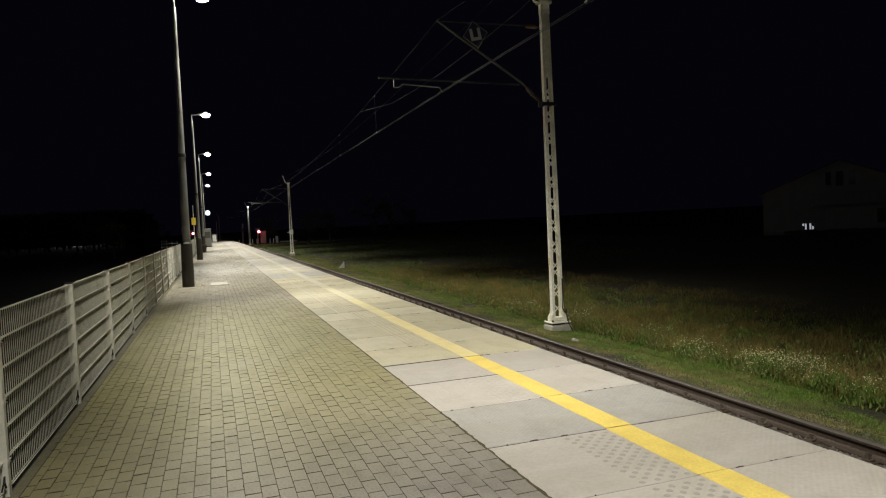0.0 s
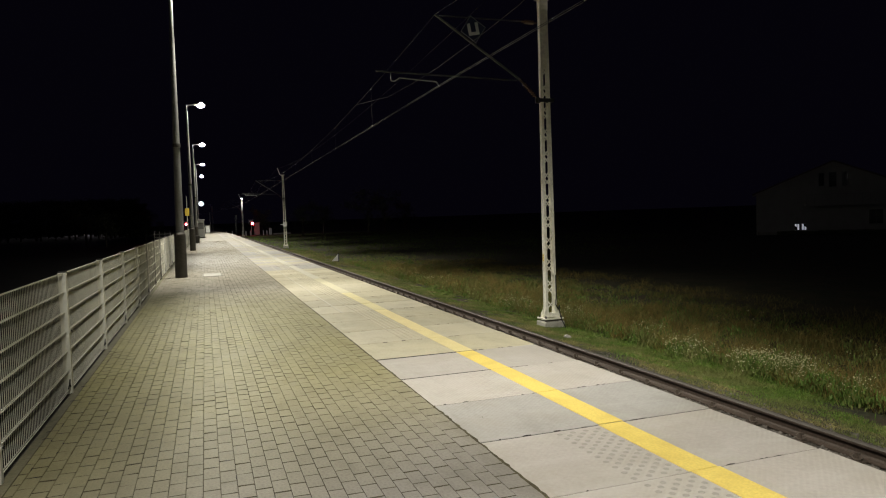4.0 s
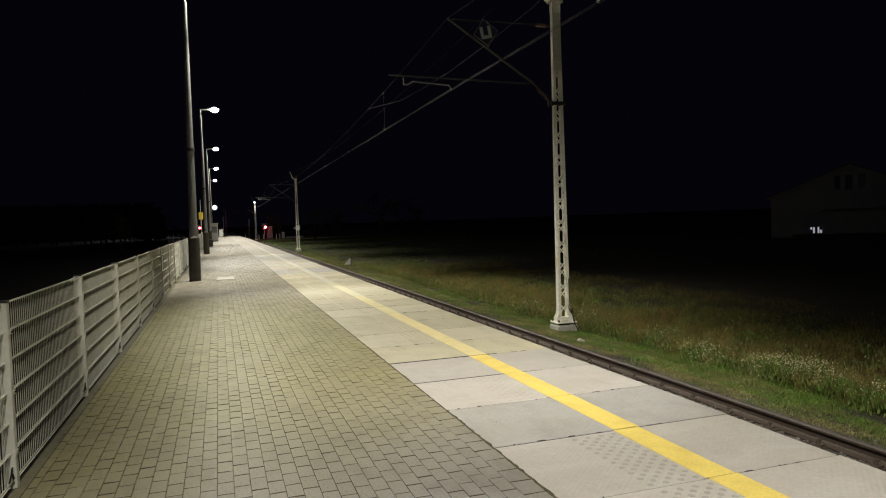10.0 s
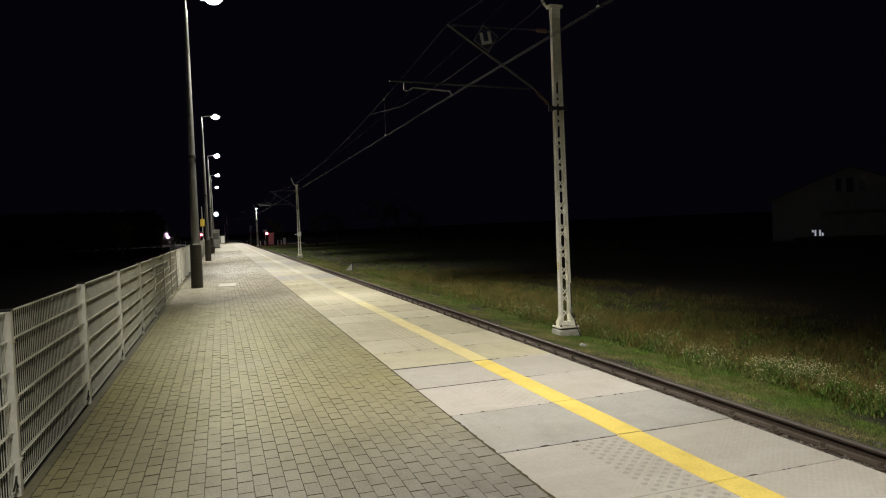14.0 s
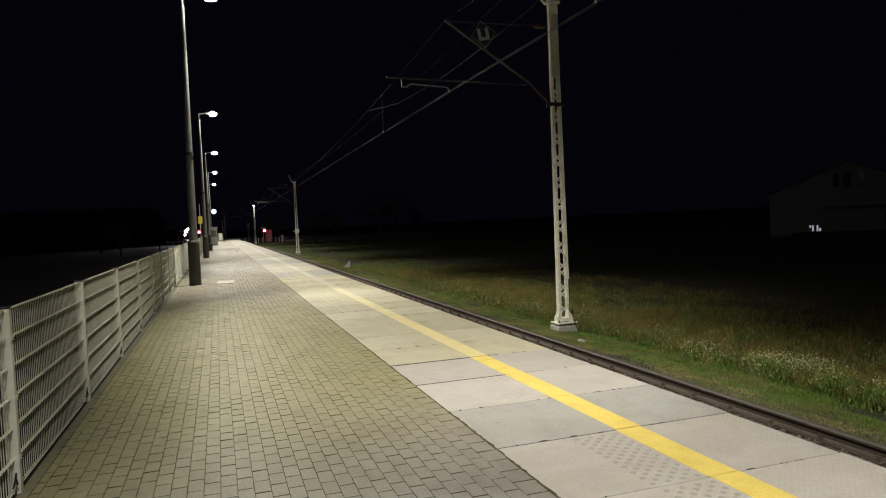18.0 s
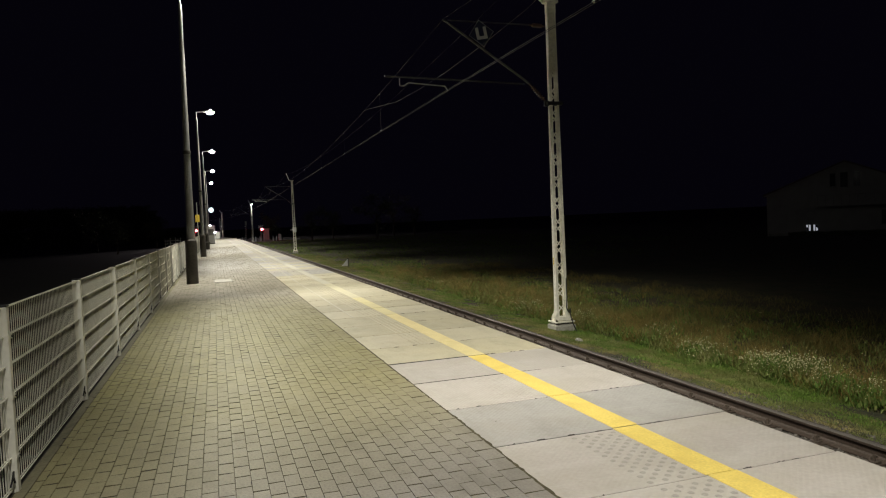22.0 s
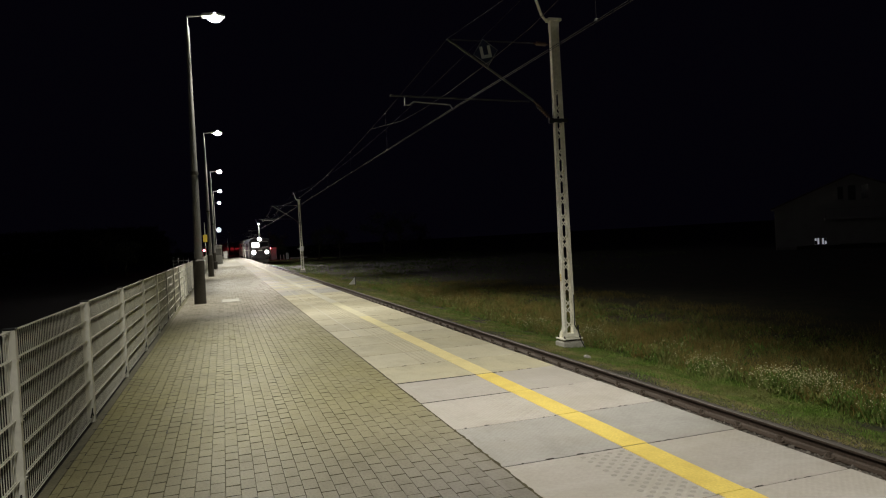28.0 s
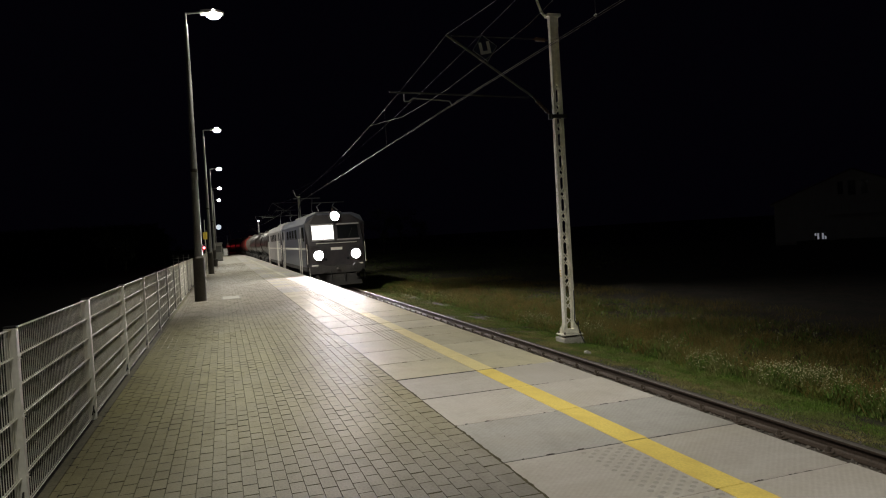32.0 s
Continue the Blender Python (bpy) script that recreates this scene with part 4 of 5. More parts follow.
    for x, y in spots[1:]:
        copy_thing(bollard, pose(x, y, FIELD_Z))
    t = thing("ladder_signal", pose(6.1, 146, FIELD_Z), "slender dark signal mast with ladder", "signal")
    part("mast_tube", tube(B(), (0, 0, -0.2), (0, 0, 4.3), 0.07, None, 8), M_TUBE, t)
    for i in range(8):
        part("rung", tube(B(), (-0.25, 0, 0.5 + i * 0.45), (0.05, 0, 0.5 + i * 0.45), 0.03, None, 5), M_HANDRAIL, t)
    part("signal_head", box(B(), -0.2, 0.2, -0.15, 0.1, 3.4, 4.3, 0.04), M_BLACK, t)


crossing()


# ------------------------------------------------------------ house across the field
def house():
    t = thing("house", pose(52.1, 45.94, FIELD_Z - 0.05, 0, 0, -44.4), "pale gabled two-storey house standing dark across the field", "house")
    w, d, eave, ridge = 6.0, 10.0, 3.85, 6.35
    gable = [(-w, 0), (w, 0), (w, eave), (0, ridge), (-w, eave)]
    part("gable_wall", prism(B(), gable, 0, 0.3), M_PLASTER, t)
    part("rear_wall", prism(B(), gable, d - 0.3, d), M_PLASTER, t)
    for s in (-1, 1):
        part("side_wall", box(B(), s * w - 0.15, s * w + 0.15, 0.3, d - 0.3, 0, eave), M_PLASTER, t)
        bm = B()
        q = 0.14
        prism(bm, [(0, ridge + 0.02), (s * (w + 0.45), eave - 0.17), (s * (w + 0.45), eave - 0.17 + q), (0, ridge + 0.02 + q)], -0.35, d + 0.35)
        part("roof_slope", bm, M_ROOF, t)
        part("barge_board", prism(B(), [(0, ridge - 0.1), (s * (w + 0.42), eave - 0.28), (s * (w + 0.42), eave - 0.17), (0, ridge + 0.015)], -0.38, -0.352), M_PLASTER, t)
    part("plinth_wall", box(B(), -w - 0.03, w + 0.03, -0.05, 0.0, 0, 0.3), M_CONC, t)
    part("balcony", box(B(), -2.2, 3.4, -1.1, 0, 2.55, 2.72), M_PLASTER, t)
    part("balcony_rail", box(B(), -2.2, 3.4, -1.1, -1.05, 3.5, 3.56), M_POLE, t)
    for i in range(10):
        part("baluster", box(B(), -2.16 + i * 0.6, -2.1 + i * 0.6, -1.1, -1.05, 2.72, 3.5), M_POLE, t)
    for x, z, wd, hh, lit in ((-2.84, 0.47, 0.34, 0.52, True), (-2.28, 0.47, 0.34, 0.52, True), (-0.9, 4.3, 0.4, 1.1, False), (-0.04, 4.2, 0.55, 1.25, False), (0.92, 4.25, 0.5, 1.2, False), (3.2, 0.9, 1.0, 1.2, False)):
        win = part("window", box(B(), x - wd / 2 - 0.06, x + wd / 2 + 0.06, -0.03, 0.01, z - 0.06, z + hh + 0.06), M_POLE, t)
        part("pane", box(B(), x - wd / 2, x + wd / 2, -0.045, -0.032, z, z + hh), M_HOUSEWIN if lit else M_GLASS, win)
        part("glazing_bar", box(B(), x - 0.03, x + 0.03, -0.06, -0.047, z, z + hh), M_BLACK, win)
        part("sill", box(B(), x - wd / 2 - 0.1, x + wd / 2 + 0.1, -0.12, -0.03, z - 0.12, z - 0.065), M_CONC, win)
        if lit:
            s = 1 if x < -2.5 else -1
            outline = [(x - 0.17, z), (x + 0.02, z), (x + 0.02, z + 0.2), (x - 0.05, z + 0.3), (x - 0.17, z + 0.34)] if s > 0 else [(x + 0.17, z + hh), (x - 0.04, z + hh), (x - 0.02, z + 0.36), (x + 0.17, z + 0.22)]
            part("curtain", prism(B(), outline, -0.07, -0.062), M_FRAME, win, "dark curtain drawn half across")
    # clipped hedge before the house
    rh = random.Random(8)
    hedge = thing("hedge", pose(51.3, 44.9, FIELD_Z - 0.05, 0, 0, -44.4), "low dark leafy hedge before the house", "hedge")
    vs, fs = [], []
    for _ in range(4200):
        x = rh.uniform(-4.6, 7.5)
        top = 0.42 + 0.12 * noise.noise(Vector((x * 0.8, 0, 5)))
        p = Vector((x, rh.uniform(-0.35, 0.35), top * rh.random() ** 0.6))
        u = Vector((rh.gauss(0, 1), rh.gauss(0, 1), rh.gauss(0, 1))).normalized()
        v = u.orthogonal().normalized()
        k = len(vs)
        vs += [p - u * 0.07, p + v * 0.04, p + u * 0.07, p - v * 0.04]
        fs.append((k, k + 1, k + 2, k + 3))
    pydata("foliage", vs, fs, M_LEAF, hedge)
    stems = B()
    for i in range(25):
        tube(stems, (-4.5 + i * 0.5, 0, -0.2), (-4.5 + i * 0.5 + rh.uniform(-0.1, 0.1), 0, 0.35), 0.02, 0.01, 5)
    part("stems", stems, M_BARK, hedge)


house()


# ------------------------------------------------------------ trees
def tree(m, h, crown_r, n, label, name="tree", low=0.25, seed=1):
    rnd = random.Random(seed)
    t = thing(name, m, label, "tree", "trees beyond the line")
    bm = tube(B(), (0, 0, -0.3), (0, 0, h * 0.6), h * 0.025 + 0.05, h * 0.012, 8)
    for i in range(7):
        a = rnd.uniform(0, 6.28)
        z0 = h * rnd.uniform(0.25, 0.55)
        tube(bm, (0, 0, z0), (math.cos(a) * crown_r * 0.6, math.sin(a) * crown_r * 0.6, z0 + h * rnd.uniform(0.12, 0.3)), h * 0.01 + 0.02, 0.02, 5)
    part("trunk", bm, M_BARK, t)
    vs, fs = [], []
    clumps = [(rnd.gauss(0, 0.42) * crown_r, rnd.gauss(0, 0.42) * crown_r, h * (low + (1 - low) * rnd.betavariate(2, 1.6)), crown_r * rnd.uniform(0.2, 0.4)) for _ in range(22)]
    for i in range(n):
        cx, cy, cz, cr = clumps[i % 22]
        p = Vector((cx, cy, cz)) + Vector((rnd.gauss(0, 1), rnd.gauss(0, 1), rnd.gauss(0, 0.8))) * cr * 0.55
        u = Vector((rnd.gauss(0, 1), rnd.gauss(0, 1), rnd.gauss(0, 1))).normalized()
        v = u.orthogonal().normalized()
        sz = rnd.uniform(0.10, 0.22) * (h / 8)
        k = len(vs)
        vs += [p - u * sz, p + v * sz * 0.5, p + u * sz, p - v * sz * 0.5]
        fs.append((k, k + 1, k + 2, k + 3))
    pydata("crown", vs, fs, M_LEAF, t)
    return t


t1 = tree(pose(17, 128, FIELD_Z), 6.0, 2.8, 1500, "broad dark tree at the edge of the lamplight", seed=3)
t2 = tree(pose(27, 118, FIELD_Z), 7.5, 3.2, 1500, "tall dark tree at the edge of the lamplight", seed=4)
for x, y, s, src in ((12.5, 165, 1.0, t1), (22, 135, 0.8, t1), (33, 130, 1.0, t2), (40, 140, 1.0, t1), (-16, 130, 1.0, t1), (-22, 150, 1.0, t2), (-12, 160, 1.0, t1)):
    copy_thing(src, pose(x, y, FIELD_Z - (0.4 if x < 0 else 0), 0, 0, x * 40))
# unseen trees added to block the headlights until the train rounds the bend
w0 = tree(pose(-24.2, 286, -1.5), 13.0, 5.5, 2600, "dark unseen tree added beside the bend to hide the train", "woodland_tree", 0.05, 9)
rw = random.Random(5)
for i in range(1, 26):
    u = i / 25
    copy_thing(w0, pose(-24.2 - 75 * u + rw.uniform(-1, 1), 286 + 20 * u + rw.uniform(-3, 3), -1.5, 0, 0, rw.uniform(0, 360)))
for i in range(7):
    copy_thing(w0, pose(-25.0 - 1.3 * i, 291 + 1.5 * (i % 3), -3.5, 0, 0, 50 * i))
for x, y in ((-23.4, 287), (-22.9, 290), (-23.1, 293), (-22.6, 296)):
    copy_thing(w0, pose(x, y, -4.0, 0, 0, x * 77))
for i in range(22):
    copy_thing(w0, pose(-32 - 75 * i / 21 + rw.uniform(-1, 1), 275 + rw.uniform(-3, 3), -2.5, 0, 0, rw.uniform(0, 360)))


# ------------------------------------------------------------ train
def wheelset(t, y, r=0.62):
    for sx in (-1, 1):
        w = part("wheel", tube(tube(B(), (sx * 0.69, y, r), (sx * 0.81, y, r), r, r, 24), (sx * 0.66, y, r), (sx * 0.69, y, r), r + 0.03, r + 0.03, 24), M_FRAME, t)
    part("axle", tube(B(), (-0.8, y, r), (0.8, y, r), 0.08, None, 8), M_FRAME, t)


def bogie(t, y, wb=3.0, r=0.62):
    for d in (-wb / 2, wb / 2):
        wheelset(t, y + d, r)
    for sx in (-1, 1):
        part("bogie_frame", prism(B(), [(sx * 1.0, 0.45), (sx * 1.12, 0.45), (sx * 1.12, 0.95), (sx * 1.0, 0.95)], y - wb / 2 - 0.7, y + wb / 2 + 0.7), M_FRAME, t)


def buffers(t, y, sgn):
    for x in (-0.88, 0.88):
        part("buffer", tube(tube(B(), (x, y, 1.06), (x, y + sgn * 0.45, 1.06), 0.1, None, 12), (x, y + sgn * 0.45, 1.06), (x, y + sgn * 0.52, 1.06), 0.23, None, 16), M_FRAME, t)


LOCO_L = 15.2


def loco(material, label, lit):
    """An electric locomotive; its front faces -y and its middle stands at the origin, on the rails."""
    t = thing("locomotive", pose(0, 0, 0), label, "locomotive", "train")
    f, b = -LOCO_L / 2 + 0.55, LOCO_L / 2 - 0.55
    bm = B()
    prof = [(-1.48, 1.15), (1.48, 1.15), (1.48, 3.3), (1.33, 3.62), (0.9, 3.8), (-0.9, 3.8), (-1.33, 3.62), (-1.48, 3.3)]
    prism(bm, prof, f + 0.3, b - 0.3)
    part("body", bm, material, t)
    for y, s in ((f, 1), (b, -1)):
        bm = B()
        ring0 = [(-1.48, 1.15), (1.48, 1.15), (1.48, 2.2), (1.48, 3.3), (0.9, 3.78), (-0.9, 3.78), (-1.48, 3.3), (-1.48, 2.2)]
        ring1 = [(-1.35, 1.15, 0), (1.35, 1.15, 0), (1.35, 2.2, 0.0), (1.25, 3.25, 0.22), (0.8, 3.7, 0.3), (-0.8, 3.7, 0.3), (-1.25, 3.25, 0.22), (-1.35, 2.2, 0.0)]
        va = [bm.verts.new((x, y + s * 0.305, z)) for x, z in ring0]
        vb = [bm.verts.new((x, y + s * q, z)) for x, z, q in ring1]
        for i in range(8):
            j = (i + 1) % 8
            bm.faces.new((va[i], va[j], vb[j], vb[i]))
        bm.faces.new((vb[0], vb[1], vb[2], vb[7]))
        bm.faces.new((vb[7], vb[2], vb[3], vb[6]))
        bm.faces.new((vb[6], vb[3], vb[4], vb[5]))
        part("cab_front", bm, M_CABFRONT, t, "dirty cab front, its colour darkened for shade")
        for sx in (-1, 1):
            # the leading cab's left pane glows by its own material
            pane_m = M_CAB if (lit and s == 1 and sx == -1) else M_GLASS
            bm = B()
            x0, x1 = (0.1, 1.15) if sx > 0 else (-1.15, -0.1)
            vs = [bm.verts.new(p) for p in ((x0, y + s * 0.06 - s * 0.03, 2.5), (x1, y + s * 0.06 - s * 0.03, 2.5), (x1 * 0.97, y + s * 0.205 - s * 0.03, 3.18), (x0, y + s * 0.205 - s * 0.03, 3.18))]
            bm.faces.new(vs)
            bmesh.ops.solidify(bm, geom=bm.faces[:], thickness=0.01)
            part("windscreen", bm, pane_m, t, "glowing windscreen pane" if pane_m is M_CAB else "dark windscreen pane")
            part("headlight_case", tube(tube(B(), (sx * 0.92, y + 0.01 * s, 1.72), (sx * 0.92, y - 0.2 * s, 1.72), 0.26, 0.25, 20, False), (sx * 0.92, y + 0.01 * s, 1.72), (sx * 0.92, y - 0.2 * s, 1.72), 0.21, 0.24, 20, False), M_FRAME, t)
            part("headlight", tube(B(), (sx * 0.92, y - 0.0 * s, 1.72), (sx * 0.92, y - 0.015 * s, 1.72), 0.205, None, 20), M_HEAD if (lit and s == 1) else M_GLASS, t, "glaring headlight lens" if lit and s == 1 else "unlit headlight lens")
            part("handrail", tube(B(), (sx * 1.44, y + s * 0.1, 1.3), (sx * 1.44, y + s * 0.1, 2.3), 0.018, None, 6), M_HANDRAIL, t)
            part("step", box(B(), sx * 1.15 - 0.22, sx * 1.15 + 0.22, min(y, y + s * 0.3), max(y, y + s * 0.3), 0.42, 0.47), M_FRAME, t)
            part("step_hanger", box(B(), sx * 1.35 - 0.02, sx * 1.35 + 0.02, min(y + s * 0.05, y + s * 0.1), max(y + s * 0.05, y + s * 0.1), 0.42, 1.15), M_HANDRAIL, t)
        part("top_light_case", tube(tube(B(), (0, y + s * 0.4, 3.62), (0, y - s * 0.1, 3.62), 0.24, 0.22, 20, False), (0, y + s * 0.4, 3.62), (0, y - s * 0.1, 3.62), 0.21, 0.24, 20, False), M_FRAME, t)
        part("top_light", tube(B(), (0, y + s * 0.12, 3.62), (0, y + s * 0.1, 3.62), 0.205, None, 20), M_HEAD if (lit and s == 1) else M_GLASS, t, "glaring roof headlight" if lit and s == 1 else "unlit roof headlight")
        for sx in (-1, 1):
            x0, x1 = (0.06, 1.2) if sx > 0 else (-1.2, -0.06)
            for za, zb_, q in ((2.42, 2.49, 0.045), (3.19, 3.26, 0.215)):
                part("windscreen_frame", box(B(), x0, x1, min(y + s * (q - 0.05), y + s * q), max(y + s * (q - 0.05), y + s * q), za, zb_), M_LOCO2, t)
            part("wiper", flat_bar((sx * 0.6, y + s * 0.02, 2.46), (sx * 0.85, y + s * 0.14, 3.0), 0.025, 0.012), M_BLACK, t)
            part("marker_lamp", tube(B(), (sx * 0.55, y, 1.5), (sx * 0.55, y - s * 0.04, 1.5), 0.06, None, 12), M_GLASS, t)
            part("brake_hose", tube(B(), (sx * 0.35, y - s * 0.1, 0.95), (sx * 0.32, y - s * 0.16, 0.45), 0.03, None, 8), M_BLACK, t)
            part("corner_step", box(B(), sx * 1.1 - 0.16, sx * 1.1 + 0.16, min(y - s * 0.12, y - s * 0.02), max(y - s * 0.12, y - s * 0.02), 1.2, 1.26), M_HANDRAIL, t)
        part("front_rail", tube(B(), (-1.0, y - s * 0.06, 2.3), (1.0, y - s * 0.06, 2.3), 0.016, None, 6), M_HANDRAIL, t)
        part("number_bar", box(B(), -0.28, 0.28, min(y - s * 0.012, y), max(y - s * 0.012, y), 1.95, 2.08), M_HANDRAIL, t, "plain pale bar on the front")
        part("coupling_hook", box(B(), -0.06, 0.06, min(y - s * 0.35, y - s * 0.05), max(y - s * 0.35, y - s * 0.05), 0.98, 1.1, 0.02), M_FRAME, t)
        part("buffer_beam", box(B(), -1.35, 1.35, min(y - s * 0.08, y + s * 0.1), max(y - s * 0.08, y + s * 0.1), 0.8, 1.2, 0.02), M_FRAME, t)
        part("snow_plough", prism(B(), [(-1.2, 0.2), (1.2, 0.2), (1.1, 0.75), (-1.1, 0.75)], min(y, y + s * 0.08), max(y, y + s * 0.08)), M_FRAME, t)
        buffers(t, y - s * 0.05, -s)
    for sx in (-1, 1):
        for y in (f + 1.15, b - 1.15):
            part("cab_side_window", box(B(), sx * 1.485 - 0.012, sx * 1.485 + 0.012, y - 0.4, y + 0.4, 2.45, 3.15), M_GLASS, t)
            part("cab_door", box(B(), sx * 1.485 - 0.008, sx * 1.485 + 0.008, y + (0.75 if y < 0 else -1.35), y + (1.35 if y < 0 else -0.75), 1.2, 3.2), M_LOCO2, t)
            for dy in (0.62, 1.45):
                q = y + (dy if y < 0 else -dy)
                part("door_handrail", tube(B(), (sx * 1.54, q, 0.7), (sx * 1.54, q, 2.6), 0.022, None, 6), M_HANDRAIL, t)
        for i in range(4):
            y = -2.4 + i * 1.6
            part("engine_room_window", box(B(), sx * 1.485 - 0.01, sx * 1.485 + 0.01, y - 0.45, y + 0.45, 2.6, 3.1), M_GLASS, t)
        part("waist_stripe", box(B(), sx * 1.483 - 0.006, sx * 1.483 + 0.006, f + 0.4, b - 0.4, 2.02, 2.12), M_HANDRAIL, t)
        part("underframe_sill", box(B(), sx * 1.4 - 0.06, sx * 1.4 + 0.06, f + 0.3, b - 0.3, 0.95, 1.15), M_FRAME, t)
    part("roof_walkway", box(B(), -0.7, 0.7, f + 2.2, b - 2.2, 3.8, 3.95, 0.03), M_LOCOROOF, t)
    part("underfloor_box", box(B(), -1.1, 1.1, -1.6, 1.6, 0.35, 1.0, 0.04), M_FRAME, t)
    for i, y in enumerate((f + 2.6, b - 2.6)):
        bm = B()
        for sx in (-1, 1):
            tube(bm, (sx * 0.5, y - 0.6, 3.98), (sx * 0.42, y + 0.7, 4.28 if i == 0 else 4.5), 0.03, None, 6)
            tube(bm, (sx * 0.42, y + 0.7, 4.28 if i == 0 else 4.5), (sx * 0.35, y - 0.5, 4.4 if i == 0 else 5.2), 0.025, None, 6)
        tube(bm, (-0.85, y - 0.5, 4.42 if i == 0 else 5.22), (0.85, y - 0.5, 4.42 if i == 0 else 5.22), 0.03, None, 6)
        part("pantograph", bm, M_TUBE, t)
        part("roof_insulator", tube(B(), (0.45, y + 0.9, 3.9), (0.45, y + 0.9, 4.2), 0.08, 0.06, 10), M_INSUL, t)
    for y in (-3.7, 3.7):
        bogie(t, y)
    return t


TANK_L = 13.4


def tank_wagon(material, label):
    t = thing("tank_wagon", pose(0, 0, 0), label, "wagon", "train")
    h = TANK_L / 2 - 0.8
    bm = B()
    tube(bm, (0, -h + 0.35, 2.45), (0, h - 0.35, 2.45), 1.38, 1.38, 28, False)
    for s in (-1, 1):
        ball(bm, (0, s * (h - 0.35), 2.45), 1.38, 1, 0.3, 1, 28)
    part("tank", bm, material, t, smooth=True)
    for y in (-3.2, 0.0, 3.2):
        part("tank_band", tube(B(), (0, y - 0.05, 2.45), (0, y + 0.05, 2.45), 1.395, None, 28), M_FRAME, t)
    part("dome", tube(B(), (0, 0, 3.7), (0, 0, 4.05), 0.35, 0.32, 16), material, t)
    part("walkway", box(B(), -0.35, 0.35, -2.2, 2.2, 3.86, 3.9), M_HANDRAIL, t)
    for s in (-1, 1):
        part("sill", box(B(), s * 0.9 - 0.1, s * 0.9 + 0.1, -h - 0.4, h + 0.4, 0.9, 1.15), M_FRAME, t)
        buffers(t, s * (h + 0.35), s)
        part("end_platform", box(B(), -1.3, 1.3, min(s * h, s * (h + 0.4)), max(s * h, s * (h + 0.4)), 1.12, 1.18), M_FRAME, t)
        for x in (-0.5, 0.5):
            part("ladder_rail", tube(B(), (x, s * (h + 0.05), 1.15), (x, s * (h + 0.05), 3.6), 0.025, None, 6), M_HANDRAIL, t)
        part("saddle", prism(B(), [(-1.1, 1.1), (1.1, 1.1), (1.2, 1.8), (-1.2, 1.8)], s * 3.9 - 0.15, s * 3.9 + 0.15), M_FRAME, t)
    for y in (-4.2, 4.2):
        bogie(t, y, 1.8, 0.46)
    return t


TRAIN = []
TRAIN.append((loco(M_LOCO, "blue-grey electric locomotive with blazing headlights hauling a goods train", True), LOCO_L / 2, LOCO_L))
TRAIN.append((loco(M_LOCO2, "pale grey electric locomotive coupled second in the train", False), LOCO_L * 1.5, LOCO_L))
wag = [tank_wagon(M_TANK, "dark sooty tank wagon with rounded ends"), tank_wagon(M_TANKPALE, "dirty grey tank wagon with rounded ends"), tank_wagon(M_TANKRED, "dull red tank wagon with rounded ends")]
order = [0, 0, 0, 1, 2, 0, 0, 0]
used = set()
for i, k in enumerate(order):
    ob = wag[k] if k not in used else copy_thing(wag[k], pose(0, 0, 0))
    used.add(k)
    TRAIN.append((ob, LOCO_L * 2 + TANK_L * (i + 0.5), TANK_L))


def front_at(t):
    u = 32.0 - t
    return 33.5 + 18.0 * u - 0.1 * u * u


def motions():
    for ob, back, length in TRAIN:
        rows = []
        for i in range(0, 65):
            t = i * 0.5
            s = front_at(t) + back
            x0, y0, _ = along(s - length * 0.28)
            x1, y1, _ = along(s + length * 0.28)
            rows.append((t, pose((x0 + x1) / 2, (y0 + y1) / 2, RAIL_Z, 0, 0, math.degrees(math.atan2(-(x1 - x0), y1 - y0)))))
        walk(ob, rows)


# ------------------------------------------------------------ grass and weeds
def blades(name, material, pts, label, lean=0.45, seg=2):
    """pts: rows of x, y, z, height, width."""
    rg = np.random.RandomState(7)
    n = len(pts)
    a = rg.uniform(0, 2 * np.pi, n)
    bend = rg.uniform(0.1, 1.0, n) * lean * pts[:, 3]
    b = rg.uniform(0, 2 * np.pi, n)
    w = np.c_[np.cos(a), np.sin(a)] * pts[:, 4:5] / 2
    d = np.c_[np.cos(b), np.sin(b)] * bend[:, None]
    base, h = pts[:, :3], pts[:, 3]
    V = np.zeros((n, 5, 3))
    V[:, 0, :2], V[:, 1, :2] = base[:, :2] - w, base[:, :2] + w
    V[:, 2, :2], V[:, 3, :2] = base[:, :2] + w * 0.8 + d * 0.35, base[:, :2] - w * 0.8 + d * 0.35
    V[:, 4, :2] = base[:, :2] + d
    V[:, 0, 2] = V[:, 1, 2] = base[:, 2] - 0.02
    V[:, 2, 2] = V[:, 3, 2] = base[:, 2] + h * 0.6
    V[:, 4, 2] = base[:, 2] + h
    k = np.arange(n) * 5
    quads = np.c_[k, k + 1, k + 2, k + 3]
    tris = np.c_[k + 3, k + 2, k + 4]
    me = bpy.data.meshes.new(name)
    me.vertices.add(n * 5)
    me.vertices.foreach_set("co", V.reshape(-1))
    loops = np.concatenate([quads.reshape(-1), tris.reshape(-1)])
    me.loops.add(len(loops))
    me.loops.foreach_set("vertex_index", loops)
    me.polygons.add(2 * n)
    me.polygons.foreach_set("loop_start", np.concatenate([np.arange(n) * 4, n * 4 + np.arange(n) * 3]))
    me.update(calc_edges=True)
    me.materials.append(material)
    return tagged(new(name, me), label, "grass", kind="stuff")


